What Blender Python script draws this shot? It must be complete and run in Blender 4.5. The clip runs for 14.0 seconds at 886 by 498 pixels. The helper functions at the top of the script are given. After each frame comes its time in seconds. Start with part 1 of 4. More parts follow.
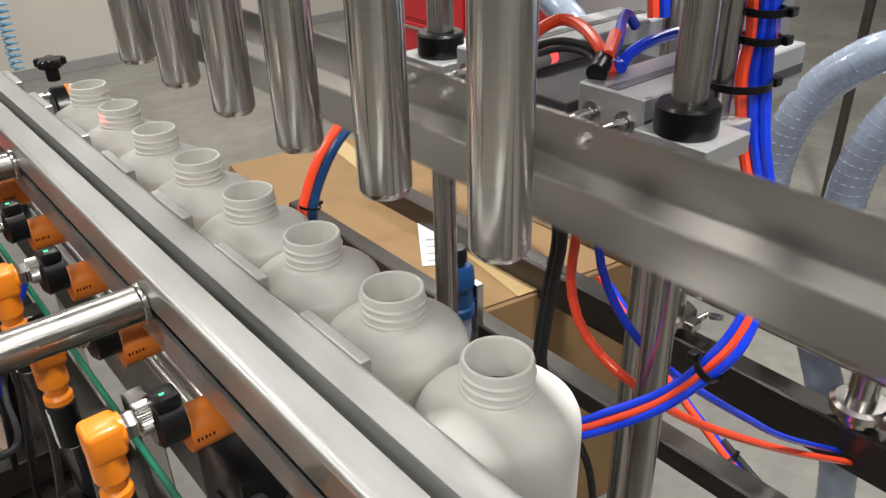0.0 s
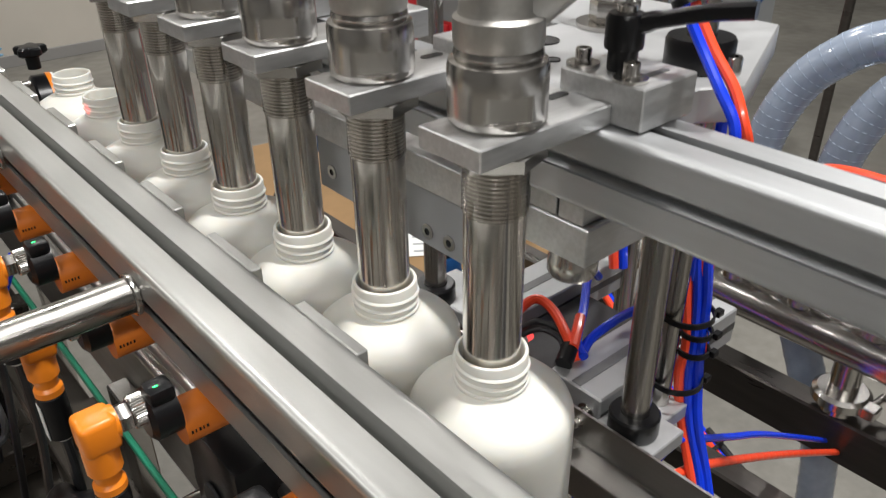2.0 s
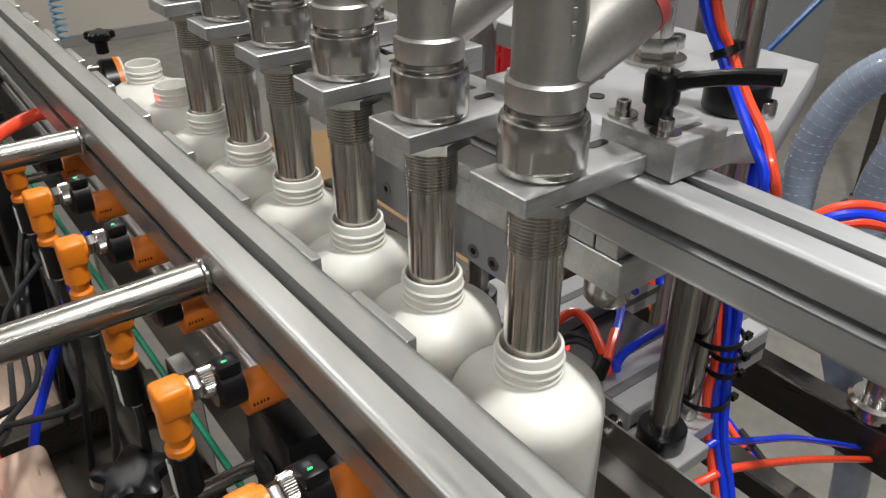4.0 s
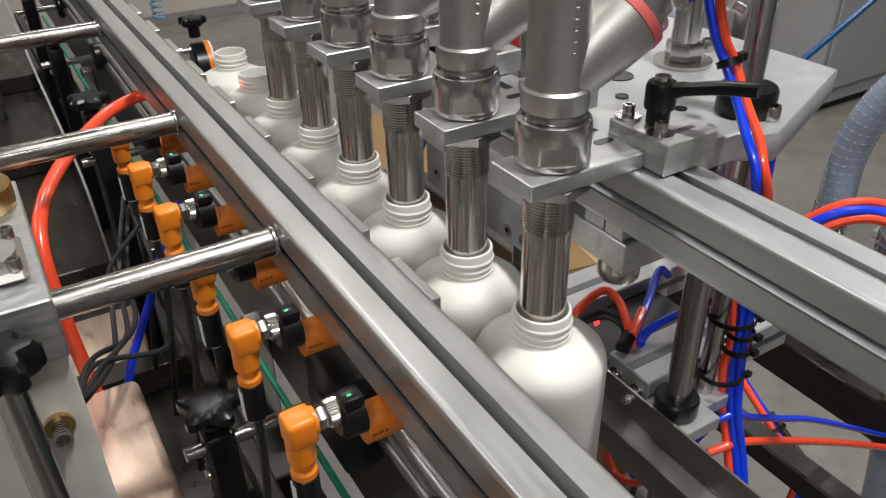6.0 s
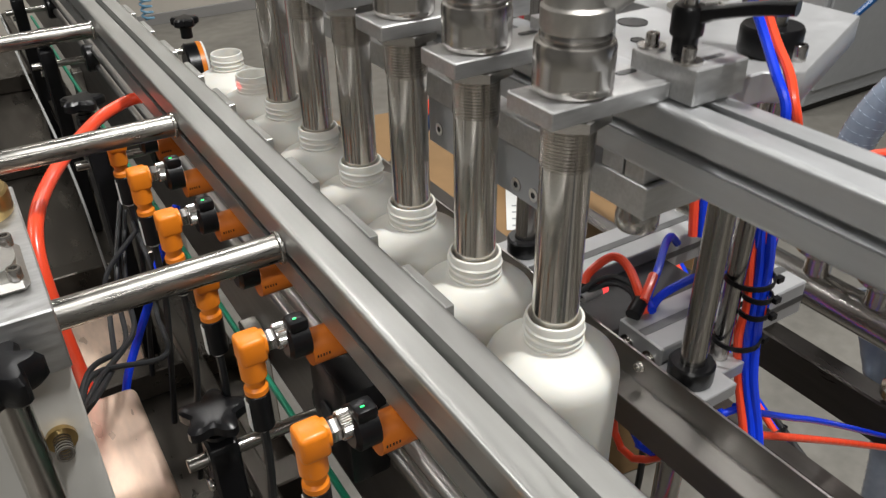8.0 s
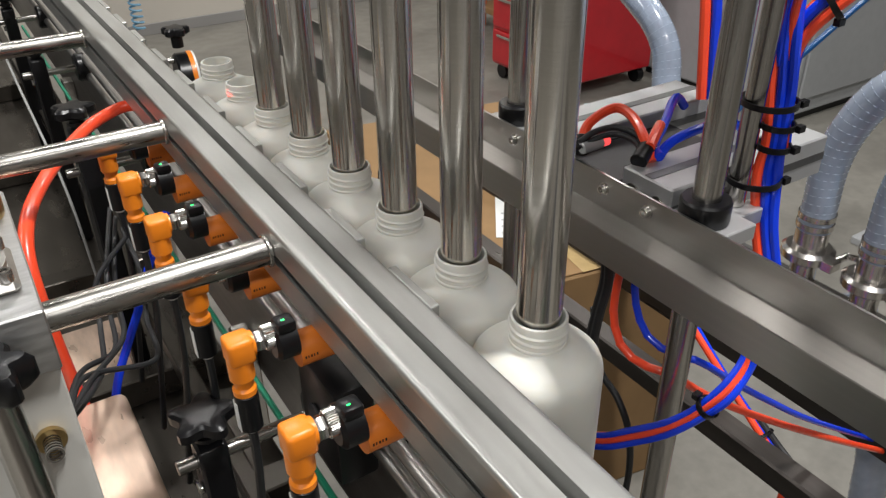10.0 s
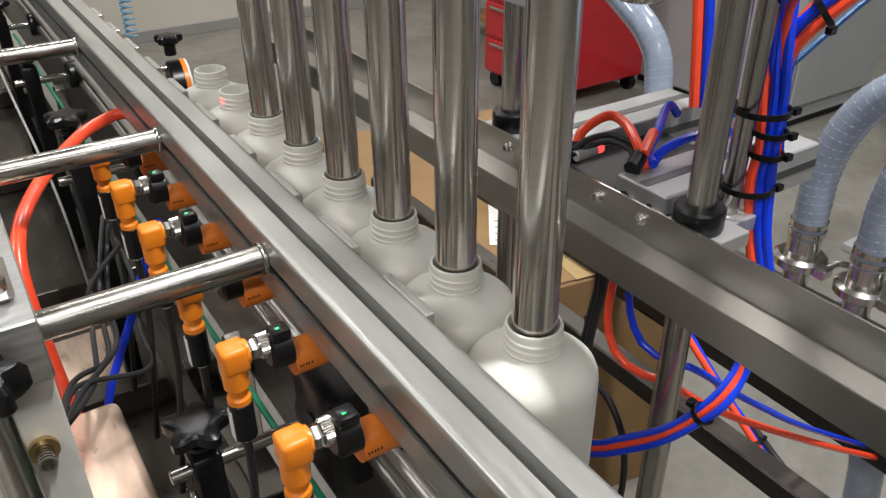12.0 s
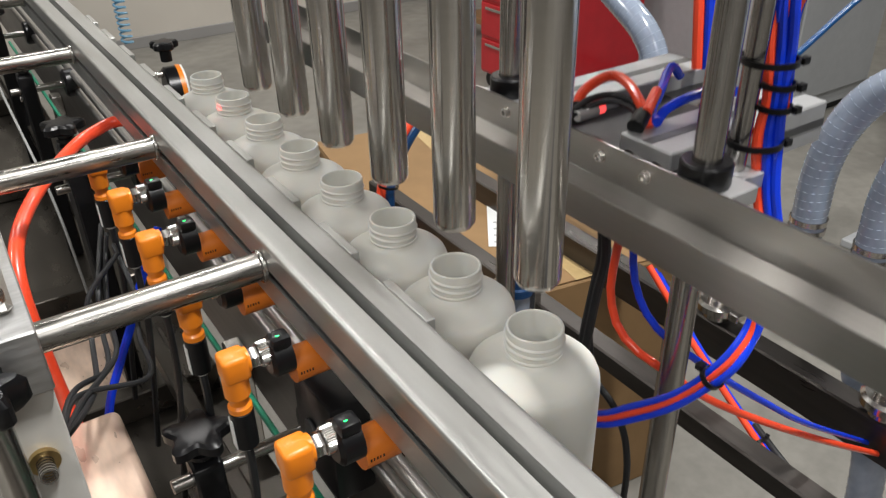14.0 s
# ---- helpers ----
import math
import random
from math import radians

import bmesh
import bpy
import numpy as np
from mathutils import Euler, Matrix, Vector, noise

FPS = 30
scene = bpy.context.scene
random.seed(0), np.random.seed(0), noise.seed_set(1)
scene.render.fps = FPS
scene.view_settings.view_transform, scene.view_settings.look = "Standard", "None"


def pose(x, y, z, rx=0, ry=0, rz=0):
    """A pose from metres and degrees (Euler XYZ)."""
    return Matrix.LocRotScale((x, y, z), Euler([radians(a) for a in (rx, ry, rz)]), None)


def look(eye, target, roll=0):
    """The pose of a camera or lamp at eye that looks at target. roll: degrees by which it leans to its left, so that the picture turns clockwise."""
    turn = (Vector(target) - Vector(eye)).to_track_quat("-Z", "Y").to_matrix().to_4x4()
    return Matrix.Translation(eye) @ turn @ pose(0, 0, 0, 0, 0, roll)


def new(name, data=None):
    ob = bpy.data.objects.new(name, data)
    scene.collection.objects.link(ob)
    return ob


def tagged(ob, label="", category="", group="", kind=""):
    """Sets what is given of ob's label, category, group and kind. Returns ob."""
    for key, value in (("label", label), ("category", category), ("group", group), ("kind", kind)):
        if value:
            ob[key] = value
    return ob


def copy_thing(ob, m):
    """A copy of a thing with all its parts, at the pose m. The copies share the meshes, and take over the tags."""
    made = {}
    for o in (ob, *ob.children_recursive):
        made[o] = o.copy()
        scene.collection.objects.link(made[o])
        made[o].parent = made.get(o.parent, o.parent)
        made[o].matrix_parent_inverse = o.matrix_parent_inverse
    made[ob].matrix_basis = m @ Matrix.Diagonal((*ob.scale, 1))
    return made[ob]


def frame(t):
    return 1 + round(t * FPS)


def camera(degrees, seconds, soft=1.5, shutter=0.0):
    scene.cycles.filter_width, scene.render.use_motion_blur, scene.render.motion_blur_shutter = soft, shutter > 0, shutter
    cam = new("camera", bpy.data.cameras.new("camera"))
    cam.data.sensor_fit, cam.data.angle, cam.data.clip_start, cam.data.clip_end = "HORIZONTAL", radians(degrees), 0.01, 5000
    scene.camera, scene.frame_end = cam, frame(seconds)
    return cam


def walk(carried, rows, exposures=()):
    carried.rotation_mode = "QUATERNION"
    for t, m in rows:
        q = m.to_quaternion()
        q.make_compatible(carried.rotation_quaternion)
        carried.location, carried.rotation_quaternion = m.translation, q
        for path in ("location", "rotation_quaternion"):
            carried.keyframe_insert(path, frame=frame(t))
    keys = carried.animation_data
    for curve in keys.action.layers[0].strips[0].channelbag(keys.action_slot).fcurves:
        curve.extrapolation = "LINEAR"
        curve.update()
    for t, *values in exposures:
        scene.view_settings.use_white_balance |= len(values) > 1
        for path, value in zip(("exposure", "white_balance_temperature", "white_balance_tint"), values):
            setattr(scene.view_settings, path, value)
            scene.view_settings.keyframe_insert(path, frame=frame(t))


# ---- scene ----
cam = camera(58.85, 14.0, soft=1.3, shutter=0.4)
PATH = [
    (0.0, pose(-0.2374, -0.2499, 0.2579, 60.97, 1.35, -39.60)),
    (0.5, pose(-0.2415, -0.2484, 0.2600, 60.79, 1.15, -40.43)),
    (1.0, pose(-0.2407, -0.2491, 0.2627, 60.76, 0.96, -40.85)),
    (1.5, pose(-0.2402, -0.2462, 0.2602, 60.49, 0.96, -40.96)),
    (2.0, pose(-0.2421, -0.2458, 0.2587, 60.24, 0.72, -40.70)),
    (2.5, pose(-0.2472, -0.2448, 0.2607, 60.02, 0.63, -40.25)),
    (3.0, pose(-0.2486, -0.2443, 0.2622, 59.85, 0.95, -39.74)),
    (3.2, pose(-0.2501, -0.2436, 0.2633, 59.95, 0.86, -39.44)),
    (5.5, pose(-0.2782, -0.3361, 0.3172, 57.91, 0.50, -31.49)),
    (6.0, pose(-0.2791, -0.3418, 0.3190, 58.16, 1.04, -31.09)),
    (6.5, pose(-0.2808, -0.3373, 0.3182, 58.19, 1.31, -31.09)),
    (7.0, pose(-0.2833, -0.3296, 0.3152, 58.24, 1.00, -31.43)),
    (7.5, pose(-0.2847, -0.3237, 0.3171, 58.08, 0.84, -31.73)),
    (10.0, pose(-0.2878, -0.3362, 0.3175, 58.87, 0.68, -32.49)),
    (10.5, pose(-0.2865, -0.3342, 0.3199, 59.00, 0.50, -32.74)),
    (11.0, pose(-0.2862, -0.3328, 0.3187, 59.20, 0.46, -32.86)),
    (11.5, pose(-0.2872, -0.3338, 0.3168, 59.33, 0.42, -32.97)),
    (12.0, pose(-0.2891, -0.3351, 0.3178, 59.40, 0.48, -33.00)),
    (12.5, pose(-0.2888, -0.3343, 0.3184, 59.43, 0.53, -33.03)),
    (13.0, pose(-0.2865, -0.3358, 0.3206, 59.43, 0.68, -33.09)),
    (13.5, pose(-0.2868, -0.3366, 0.3194, 59.47, 0.81, -33.18)),
    (14.0, pose(-0.2879, -0.3327, 0.3190, 59.48, 1.17, -33.50)),
]
walk(cam, PATH, [(0.0, -0.04), (0.5, -0.19), (1.0, -0.36), (1.5, -0.3), (2.0, -0.42), (2.5, -0.54), (3.0, -0.59), (5.5, -0.71), (7.0, -0.71), (7.6, -0.64), (9.8, -0.4), (14.0, -0.32)])

PITCH = 0.0966           # bottle to bottle along the line
FLOOR = -1.12            # the hall floor; z = 0 is the rim of the bottles

# ---- light: a closed hall with rows of ceiling lamps ----
world = bpy.data.worlds.new("hall")
scene.world = world
world.use_nodes = True
world.node_tree.nodes["Background"].inputs[0].default_value = (0.75, 0.8, 0.85, 1)
world.node_tree.nodes["Background"].inputs[1].default_value = 0.03


def area(name, place, target, sx, sy, power, tint=(1, 0.985, 0.962)):
    data = bpy.data.lights.new(name, "AREA")
    data.shape, data.size, data.size_y, data.energy, data.color = "RECTANGLE", sx, sy, power, tint
    ob = new(name, data)
    ob.matrix_world = look(place, target)
    return ob


area("hall_lamp", (0.5, -0.45, 2.7), (0.5, -0.45, 0), 0.12, 0.3, 135)
LAMPS = [(-2.6, -2.6, 2.9), (-0.4, -2.8, 2.9), (3.6, 0.6, 2.9), (-2.6, 1.6, 2.9), (0.6, 2.9, 2.9), (-2.4, 4.4, 2.9), (3.6, 3.9, 2.9)]
for lx, ly, lz in LAMPS:
    area("hall_lamp", (lx, ly, lz), (lx, ly, 0), 1.3, 0.25, (115 if lx < -1 else 34) if ly < -2 else 66)


# ---- materials ----
def mat(name, colour, rough=0.5, metal=0.0, grain=0.0, scale=80.0, bump=0.0, bump_scale=300.0, stretch=(1, 1, 1),
        rough_var=0.0, stain=0.0, stain_scale=6.0, coat=0.0, trans=0.0, sss=0.0, emit=0.0, spec=0.5, aniso=0.0):
    m = bpy.data.materials.new(name)
    m.use_nodes = True
    nt = m.node_tree
    b = nt.nodes["Principled BSDF"]
    b.inputs["Roughness"].default_value, b.inputs["Metallic"].default_value = rough, metal
    b.inputs["Base Color"].default_value = (*colour, 1)
    b.inputs["Specular IOR Level"].default_value = spec
    if aniso:
        tn = nt.nodes.new("ShaderNodeTangent")
        tn.direction_type, tn.axis = "RADIAL", "Z"
        nt.links.new(tn.outputs["Tangent"], b.inputs["Tangent"])
        b.inputs["Anisotropic"].default_value, b.inputs["Anisotropic Rotation"].default_value = aniso, 0.25
    if coat:
        b.inputs["Coat Weight"].default_value = coat
    if trans:
        b.inputs["Transmission Weight"].default_value = trans
    if sss:
        b.inputs["Subsurface Weight"].default_value = sss
        b.inputs["Subsurface Radius"].default_value = (0.006, 0.005, 0.004)
    if emit:
        b.inputs["Emission Color"].default_value = (*colour, 1)
        b.inputs["Emission Strength"].default_value = emit
    co = nt.nodes.new("ShaderNodeTexCoord")
    mp = nt.nodes.new("ShaderNodeMapping")
    mp.inputs["Scale"].default_value = stretch
    nt.links.new(co.outputs["Object"], mp.inputs["Vector"])

    def noise_node(s, detail=4.0):
        n = nt.nodes.new("ShaderNodeTexNoise")
        n.inputs["Scale"].default_value, n.inputs["Detail"].default_value = s, detail
        nt.links.new(mp.outputs["Vector"], n.inputs["Vector"])
        return n.outputs["Fac"]

    def remap(fac, lo, hi):
        r = nt.nodes.new("ShaderNodeMapRange")
        r.inputs["From Min"].default_value, r.inputs["From Max"].default_value = 0.3, 0.7
        r.inputs["To Min"].default_value, r.inputs["To Max"].default_value = lo, hi
        nt.links.new(fac, r.inputs["Value"])
        return r.outputs["Result"]

    if grain or stain:
        mul = None
        for amount, s in ((grain, scale), (stain, stain_scale)):
            if amount:
                f = remap(noise_node(s), 1 - amount, 1 + amount * 0.6)
                if mul:
                    k = nt.nodes.new("ShaderNodeMath")
                    k.operation = "MULTIPLY"
                    nt.links.new(mul, k.inputs[0])
                    nt.links.new(f, k.inputs[1])
                    mul = k.outputs[0]
                else:
                    mul = f
        v = nt.nodes.new("ShaderNodeVectorMath")
        v.operation = "SCALE"
        v.inputs[0].default_value = colour
        nt.links.new(mul, v.inputs["Scale"])
        nt.links.new(v.outputs["Vector"], b.inputs["Base Color"])
    if rough_var:
        nt.links.new(remap(noise_node(scale * 0.5), max(0.02, rough - rough_var), rough + rough_var), b.inputs["Roughness"])
    if bump:
        bn = nt.nodes.new("ShaderNodeBump")
        bn.inputs["Strength"].default_value, bn.inputs["Distance"].default_value = bump, 0.001
        nt.links.new(noise_node(bump_scale, 3.0), bn.inputs["Height"])
        nt.links.new(bn.outputs["Normal"], b.inputs["Normal"])
    return m


STEEL = mat("polished_steel", (0.58, 0.56, 0.535), 0.22, 1, grain=0.03, scale=40, stretch=(1, 1, 30))
NOZZLE = mat("turned_nozzle_steel", (0.67, 0.64, 0.6), 0.15, 1, grain=0.08, scale=40, stretch=(0.5, 0.5, 40), aniso=0.9)
COLUMN = mat("ground_column_steel", (0.44, 0.42, 0.395), 0.2, 1, grain=0.06, scale=40, stretch=(0.5, 0.5, 40), aniso=0.8)
FRAME = mat("dark_painted_frame", (0.07, 0.062, 0.056), 0.36, 0.6, grain=0.15, scale=30, rough_var=0.1, stretch=(3, 0.3, 3), stain=0.15)
STEEL_Y = mat("brushed_sheet_steel", (0.46, 0.445, 0.43), 0.34, 1, grain=0.08, scale=60, rough_var=0.06, bump=0.05, bump_scale=120, stretch=(4, 0.25, 4), stain=0.06, stain_scale=9)
STEEL_X = mat("ground_steel_rod", (0.42, 0.405, 0.38), 0.29, 1, grain=0.28, scale=60, rough_var=0.1, bump=0.04, bump_scale=160, stretch=(0.6, 5, 5), stain=0.1, stain_scale=30)
TRAYST = mat("tray_sheet_steel", (0.43, 0.417, 0.398), 0.3, 1, grain=0.03, scale=60, stretch=(4, 0.2, 4), stain=0.06, stain_scale=9)
PALE = mat("pale_grey_enamel", (0.68, 0.67, 0.63), 0.45, 0, grain=0.04, scale=40, stain=0.06, stain_scale=8)
CAST = mat("cast_steel", (0.54, 0.525, 0.495), 0.42, 1, grain=0.06, scale=300, stain=0.06, stain_scale=60, bump=0.09, bump_scale=900)
# beam aluminium, its colour raised for the lamps reflected on its top
ALU_B = mat("lamp_lit_anodised_beam", (0.6, 0.61, 0.62), 0.46, 0.85, grain=0.04, scale=90, rough_var=0.05, bump=0.05, bump_scale=400, stretch=(3, 0.3, 3), stain=0.05)
ALU_M = mat("milled_aluminium", (0.61, 0.612, 0.61), 0.44, 0.95, grain=0.09, scale=120, rough_var=0.1, bump=0.07, bump_scale=250, stretch=(0.6, 3, 3), stain=0.1, stain_scale=30)
ALU_L = mat("pale_anodised_plate", (0.52, 0.525, 0.53), 0.45, 0.6, grain=0.04, scale=70, rough_var=0.05, stain=0.06)
RAILM = mat("satin_anodised_rail", (0.52, 0.522, 0.503), 0.38, 0.85, grain=0.04, scale=90, rough_var=0.06, bump=0.03, bump_scale=400, stretch=(3, 0.3, 3), stain=0.06)
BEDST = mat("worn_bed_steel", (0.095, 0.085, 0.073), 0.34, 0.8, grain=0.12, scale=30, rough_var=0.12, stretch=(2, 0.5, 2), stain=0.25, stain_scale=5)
# darker grey laid where slots and grooves would hold shade
SLOT = mat("groove_shade_grey", (0.2, 0.2, 0.2), 0.5, 1, grain=0.1)
DARKST = mat("dark_frame_steel", (0.12, 0.108, 0.1), 0.24, 1, grain=0.1, scale=30, rough_var=0.1, stretch=(3, 0.3, 3), stain=0.15)
WHITE = mat("white_polythene", (0.8, 0.79, 0.735), 0.4, 0, grain=0.02, scale=30, bump=0.04, bump_scale=500, sss=0.4, stain=0.02)
BLACK = mat("black_plastic", (0.006, 0.006, 0.007), 0.3, 0, spec=0.35, grain=0.15, scale=60, bump=0.08, bump_scale=900)
RUBBER = mat("black_cable_rubber", (0.018, 0.019, 0.021), 0.5, 0, grain=0.15, scale=60)
ORANGE = mat("orange_plastic", (0.86, 0.24, 0.012), 0.38, 0, grain=0.05, scale=60, coat=0.15)
LABEL_O = mat("orange_label", (0.75, 0.2, 0.02), 0.45, 0, grain=0.05)
RED = mat("red_air_tube", (1.0, 0.085, 0.03), 0.28, 0, grain=0.05, scale=50, coat=0.3)
BLUE = mat("blue_air_tube", (0.006, 0.05, 0.78), 0.26, 0, grain=0.06, scale=50, coat=0.3)
NAVY = mat("dark_blue_tube", (0.006, 0.05, 0.16), 0.3, 0, grain=0.06, scale=50)
HOSE = mat("clear_hose", (0.46, 0.54, 0.68), 0.16, 0, grain=0.1, scale=60, trans=0.4, coat=0.4)
WIRE = mat("hose_wire", (0.36, 0.43, 0.54), 0.5, 0.0, spec=0.2)
BRASS = mat("brass", (0.62, 0.45, 0.2), 0.3, 1, grain=0.06)
PINK = mat("red_seal_ring", (0.7, 0.13, 0.12), 0.45, 0, grain=0.08)
CARD = mat("cardboard", (0.27, 0.16, 0.068), 0.75, 0, grain=0.08, scale=20, bump=0.1, bump_scale=90, stain=0.1, stain_scale=3)
PAPER = mat("white_paper", (0.75, 0.76, 0.74), 0.6, 0, grain=0.03)
CONCRETE = mat("concrete_floor", (0.235, 0.224, 0.198), 0.5, 0, grain=0.13, scale=30, bump=0.1, bump_scale=60, rough_var=0.12, stain=0.2, stain_scale=3)
WALLD = mat("drab_wall_paint", (0.3, 0.295, 0.285), 0.6, 0, grain=0.04, scale=4, stain=0.1, stain_scale=0.6)
WALLP = mat("painted_wall", (0.6, 0.565, 0.5), 0.6, 0, grain=0.04, scale=4, stain=0.08, stain_scale=0.6)
GREYP = mat("grey_painted_panel", (0.36, 0.37, 0.38), 0.42, 0, grain=0.04, scale=30, stain=0.05, stain_scale=2)
REDP = mat("red_enamel", (0.5, 0.012, 0.02), 0.3, 0, grain=0.06, scale=20, stain=0.08, coat=0.3)
GREENP = mat("green_rail", (0.02, 0.28, 0.16), 0.4, 0, grain=0.06)
# stained stainless; the peach light it reflects is put into the base colour
WARM_REFLECT = mat("warm_reflecting_steel", (0.8, 0.6, 0.47), 0.36, 0.5, grain=0.12, scale=40, rough_var=0.12, bump=0.05, bump_scale=40, stretch=(2, 0.6, 2), stain=0.4, stain_scale=14)
YELLOWG = mat("yellow_green_print", (0.5, 0.6, 0.05), 0.6)
TIMBER = mat("rack_timber", (0.35, 0.2, 0.09), 0.7, 0, grain=0.15, scale=30, stretch=(1, 6, 6))
ORANGEP = mat("orange_rack_paint", (0.75, 0.16, 0.02), 0.45, 0, grain=0.08)
LED = mat("green_led", (0.03, 1.0, 0.2), 0.3, emit=3.0)
STRIP = mat("grey_slot_strip", (0.3, 0.3, 0.29), 0.4, 0, grain=0.1)
LED_R = mat("red_beam_glow", (1.0, 0.08, 0.08), 0.3, emit=1.5)
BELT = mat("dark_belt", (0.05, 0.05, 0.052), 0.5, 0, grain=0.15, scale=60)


# ---- mesh helpers ----
def thing(name, place, label, category, group="", kind=""):
    e = new(name)
    e.location = place
    return tagged(e, label, category, group, kind)


def origin_of(ob):
    v = Vector((0, 0, 0))
    while ob:
        v += ob.location
        ob = ob.parent
    return v


OFFSET = Vector((0, 0, 0))      # where the assembly now being built stands from its drawn place


def part(name, bm, material, parent=None, label="", smooth=True):
    """Links a bmesh, given in the place's own metres, as one mesh under its thing or part."""
    if OFFSET.length:
        bmesh.ops.translate(bm, vec=OFFSET, verts=bm.verts)
    if parent:
        bmesh.ops.translate(bm, vec=-origin_of(parent), verts=bm.verts)
    me = bpy.data.meshes.new(name)
    bm.to_mesh(me)
    bm.free()
    me.materials.append(material)
    if smooth:
        for p in me.polygons:
            p.use_smooth = True
        me.set_sharp_from_angle(angle=radians(35))
    ob = new(name, me)
    if parent:
        ob.parent = parent
    if label:
        tagged(ob, label)
    return ob


def solo(name, bm, material, label, category, group="", kind="", at=None):
    """One mesh as a thing of its own."""
    at = Vector(at) if at else Vector((0, 0, 0))
    bmesh.ops.translate(bm, vec=-at, verts=bm.verts)
    ob = part(name, bm, material)
    ob.location = at
    return tagged(ob, label, category, group, kind)


def box(x0, x1, y0, y1, z0, z1, bevel=0.0008, bm=None, seg=1):
    out = bm or bmesh.new()
    m = Matrix.LocRotScale(((x0 + x1) / 2, (y0 + y1) / 2, (z0 + z1) / 2), None, (abs(x1 - x0), abs(y1 - y0), abs(z1 - z0)))
    r = bmesh.ops.create_cube(out, size=1, matrix=m)
    if bevel:
        es = list({e for v in r["verts"] for e in v.link_edges})
        bmesh.ops.bevel(out, geom=es, offset=bevel, segments=seg, affect="EDGES", profile=0.5)
    return out


def prism(outline, axis, a, b, bevel=0.0, bm=None):
    """A closed outline swept along an axis from a to b. Outline pairs: (x, z) for y, (y, z) for x, (x, y) for z."""
    out = bm or bmesh.new()

    def v(p, s):
        return {"y": (p[0], s, p[1]), "x": (s, p[0], p[1]), "z": (p[0], p[1], s)}[axis]
    lo = [out.verts.new(v(p, a)) for p in outline]
    hi = [out.verts.new(v(p, b)) for p in outline]
    n = len(outline)
    fs = [out.faces.new((lo[i], lo[(i + 1) % n], hi[(i + 1) % n], hi[i])) for i in range(n)]
    fs += [out.faces.new(lo[::-1]), out.faces.new(hi)]
    bmesh.ops.recalc_face_normals(out, faces=fs)
    if bevel:
        bmesh.ops.bevel(out, geom=list({e for f in fs for e in f.edges}), offset=bevel, segments=1, affect="EDGES")
    return out


def frame_of(way):
    z = Vector(way).normalized()
    x = Vector((0, 0, 1)) if abs(z.z) < 0.9 else Vector((1, 0, 0))
    x = (x - z * x.dot(z)).normalized()
    return x, z.cross(x), z


def lathe(profile, base=(0, 0, 0), way=(0, 0, 1), n=24, bm=None, turn=0.0):
    """Rings (radius, height) round an axis; closed at both ends where the radius is 0."""
    out = bm or bmesh.new()
    x, y, z = frame_of(way)
    base = Vector(base)
    rings = []
    for r, h in profile:
        if r <= 1e-6:
            rings.append([out.verts.new(base + z * h)])
        else:
            rings.append([out.verts.new(base + z * h + (x * math.cos(a) + y * math.sin(a)) * r)
                          for a in (turn + 2 * math.pi * i / n for i in range(n))])
    fs = []
    for a, b in zip(rings, rings[1:]):
        for i in range(n):
            j = (i + 1) % n
            q = [a[i % len(a)], a[j % len(a)], b[j % len(b)], b[i % len(b)]]
            q = [v for k, v in enumerate(q) if v not in q[:k]]
            if len(q) > 2:
                fs.append(out.faces.new(q))
    bmesh.ops.recalc_face_normals(out, faces=fs)
    return out


def rod(a, b, r, n=20, chamfer=0.0008, bm=None):
    a, b = Vector(a), Vector(b)
    h = (b - a).length
    c = min(chamfer, r * 0.4)
    return lathe([(0, 0), (r - c, 0), (r, c), (r, h - c), (r - c, h), (0, h)], a, b - a, n, bm)


def nut(a, b, r, n=6, bm=None, turn=0.0):
    a, b = Vector(a), Vector(b)
    h = (b - a).length
    return lathe([(0, 0), (r * 0.93, 0), (r, h * 0.1), (r, h * 0.9), (r * 0.93, h), (0, h)], a, b - a, n, bm, turn)


def smooth_line(points, steps=8):
    pts = [Vector(p) for p in points]
    pts = [pts[0] * 2 - pts[1]] + pts + [pts[-1] * 2 - pts[-2]]
    out = []
    for i in range(1, len(pts) - 2):
        p0, p1, p2, p3 = pts[i - 1:i + 3]
        for s in range(steps):
            t = s / steps
            out.append(0.5 * (2 * p1 + (p2 - p0) * t + (2 * p0 - 5 * p1 + 4 * p2 - p3) * t * t + (3 * p1 - p0 - 3 * p2 + p3) * t ** 3))
    return out + [pts[-2]]


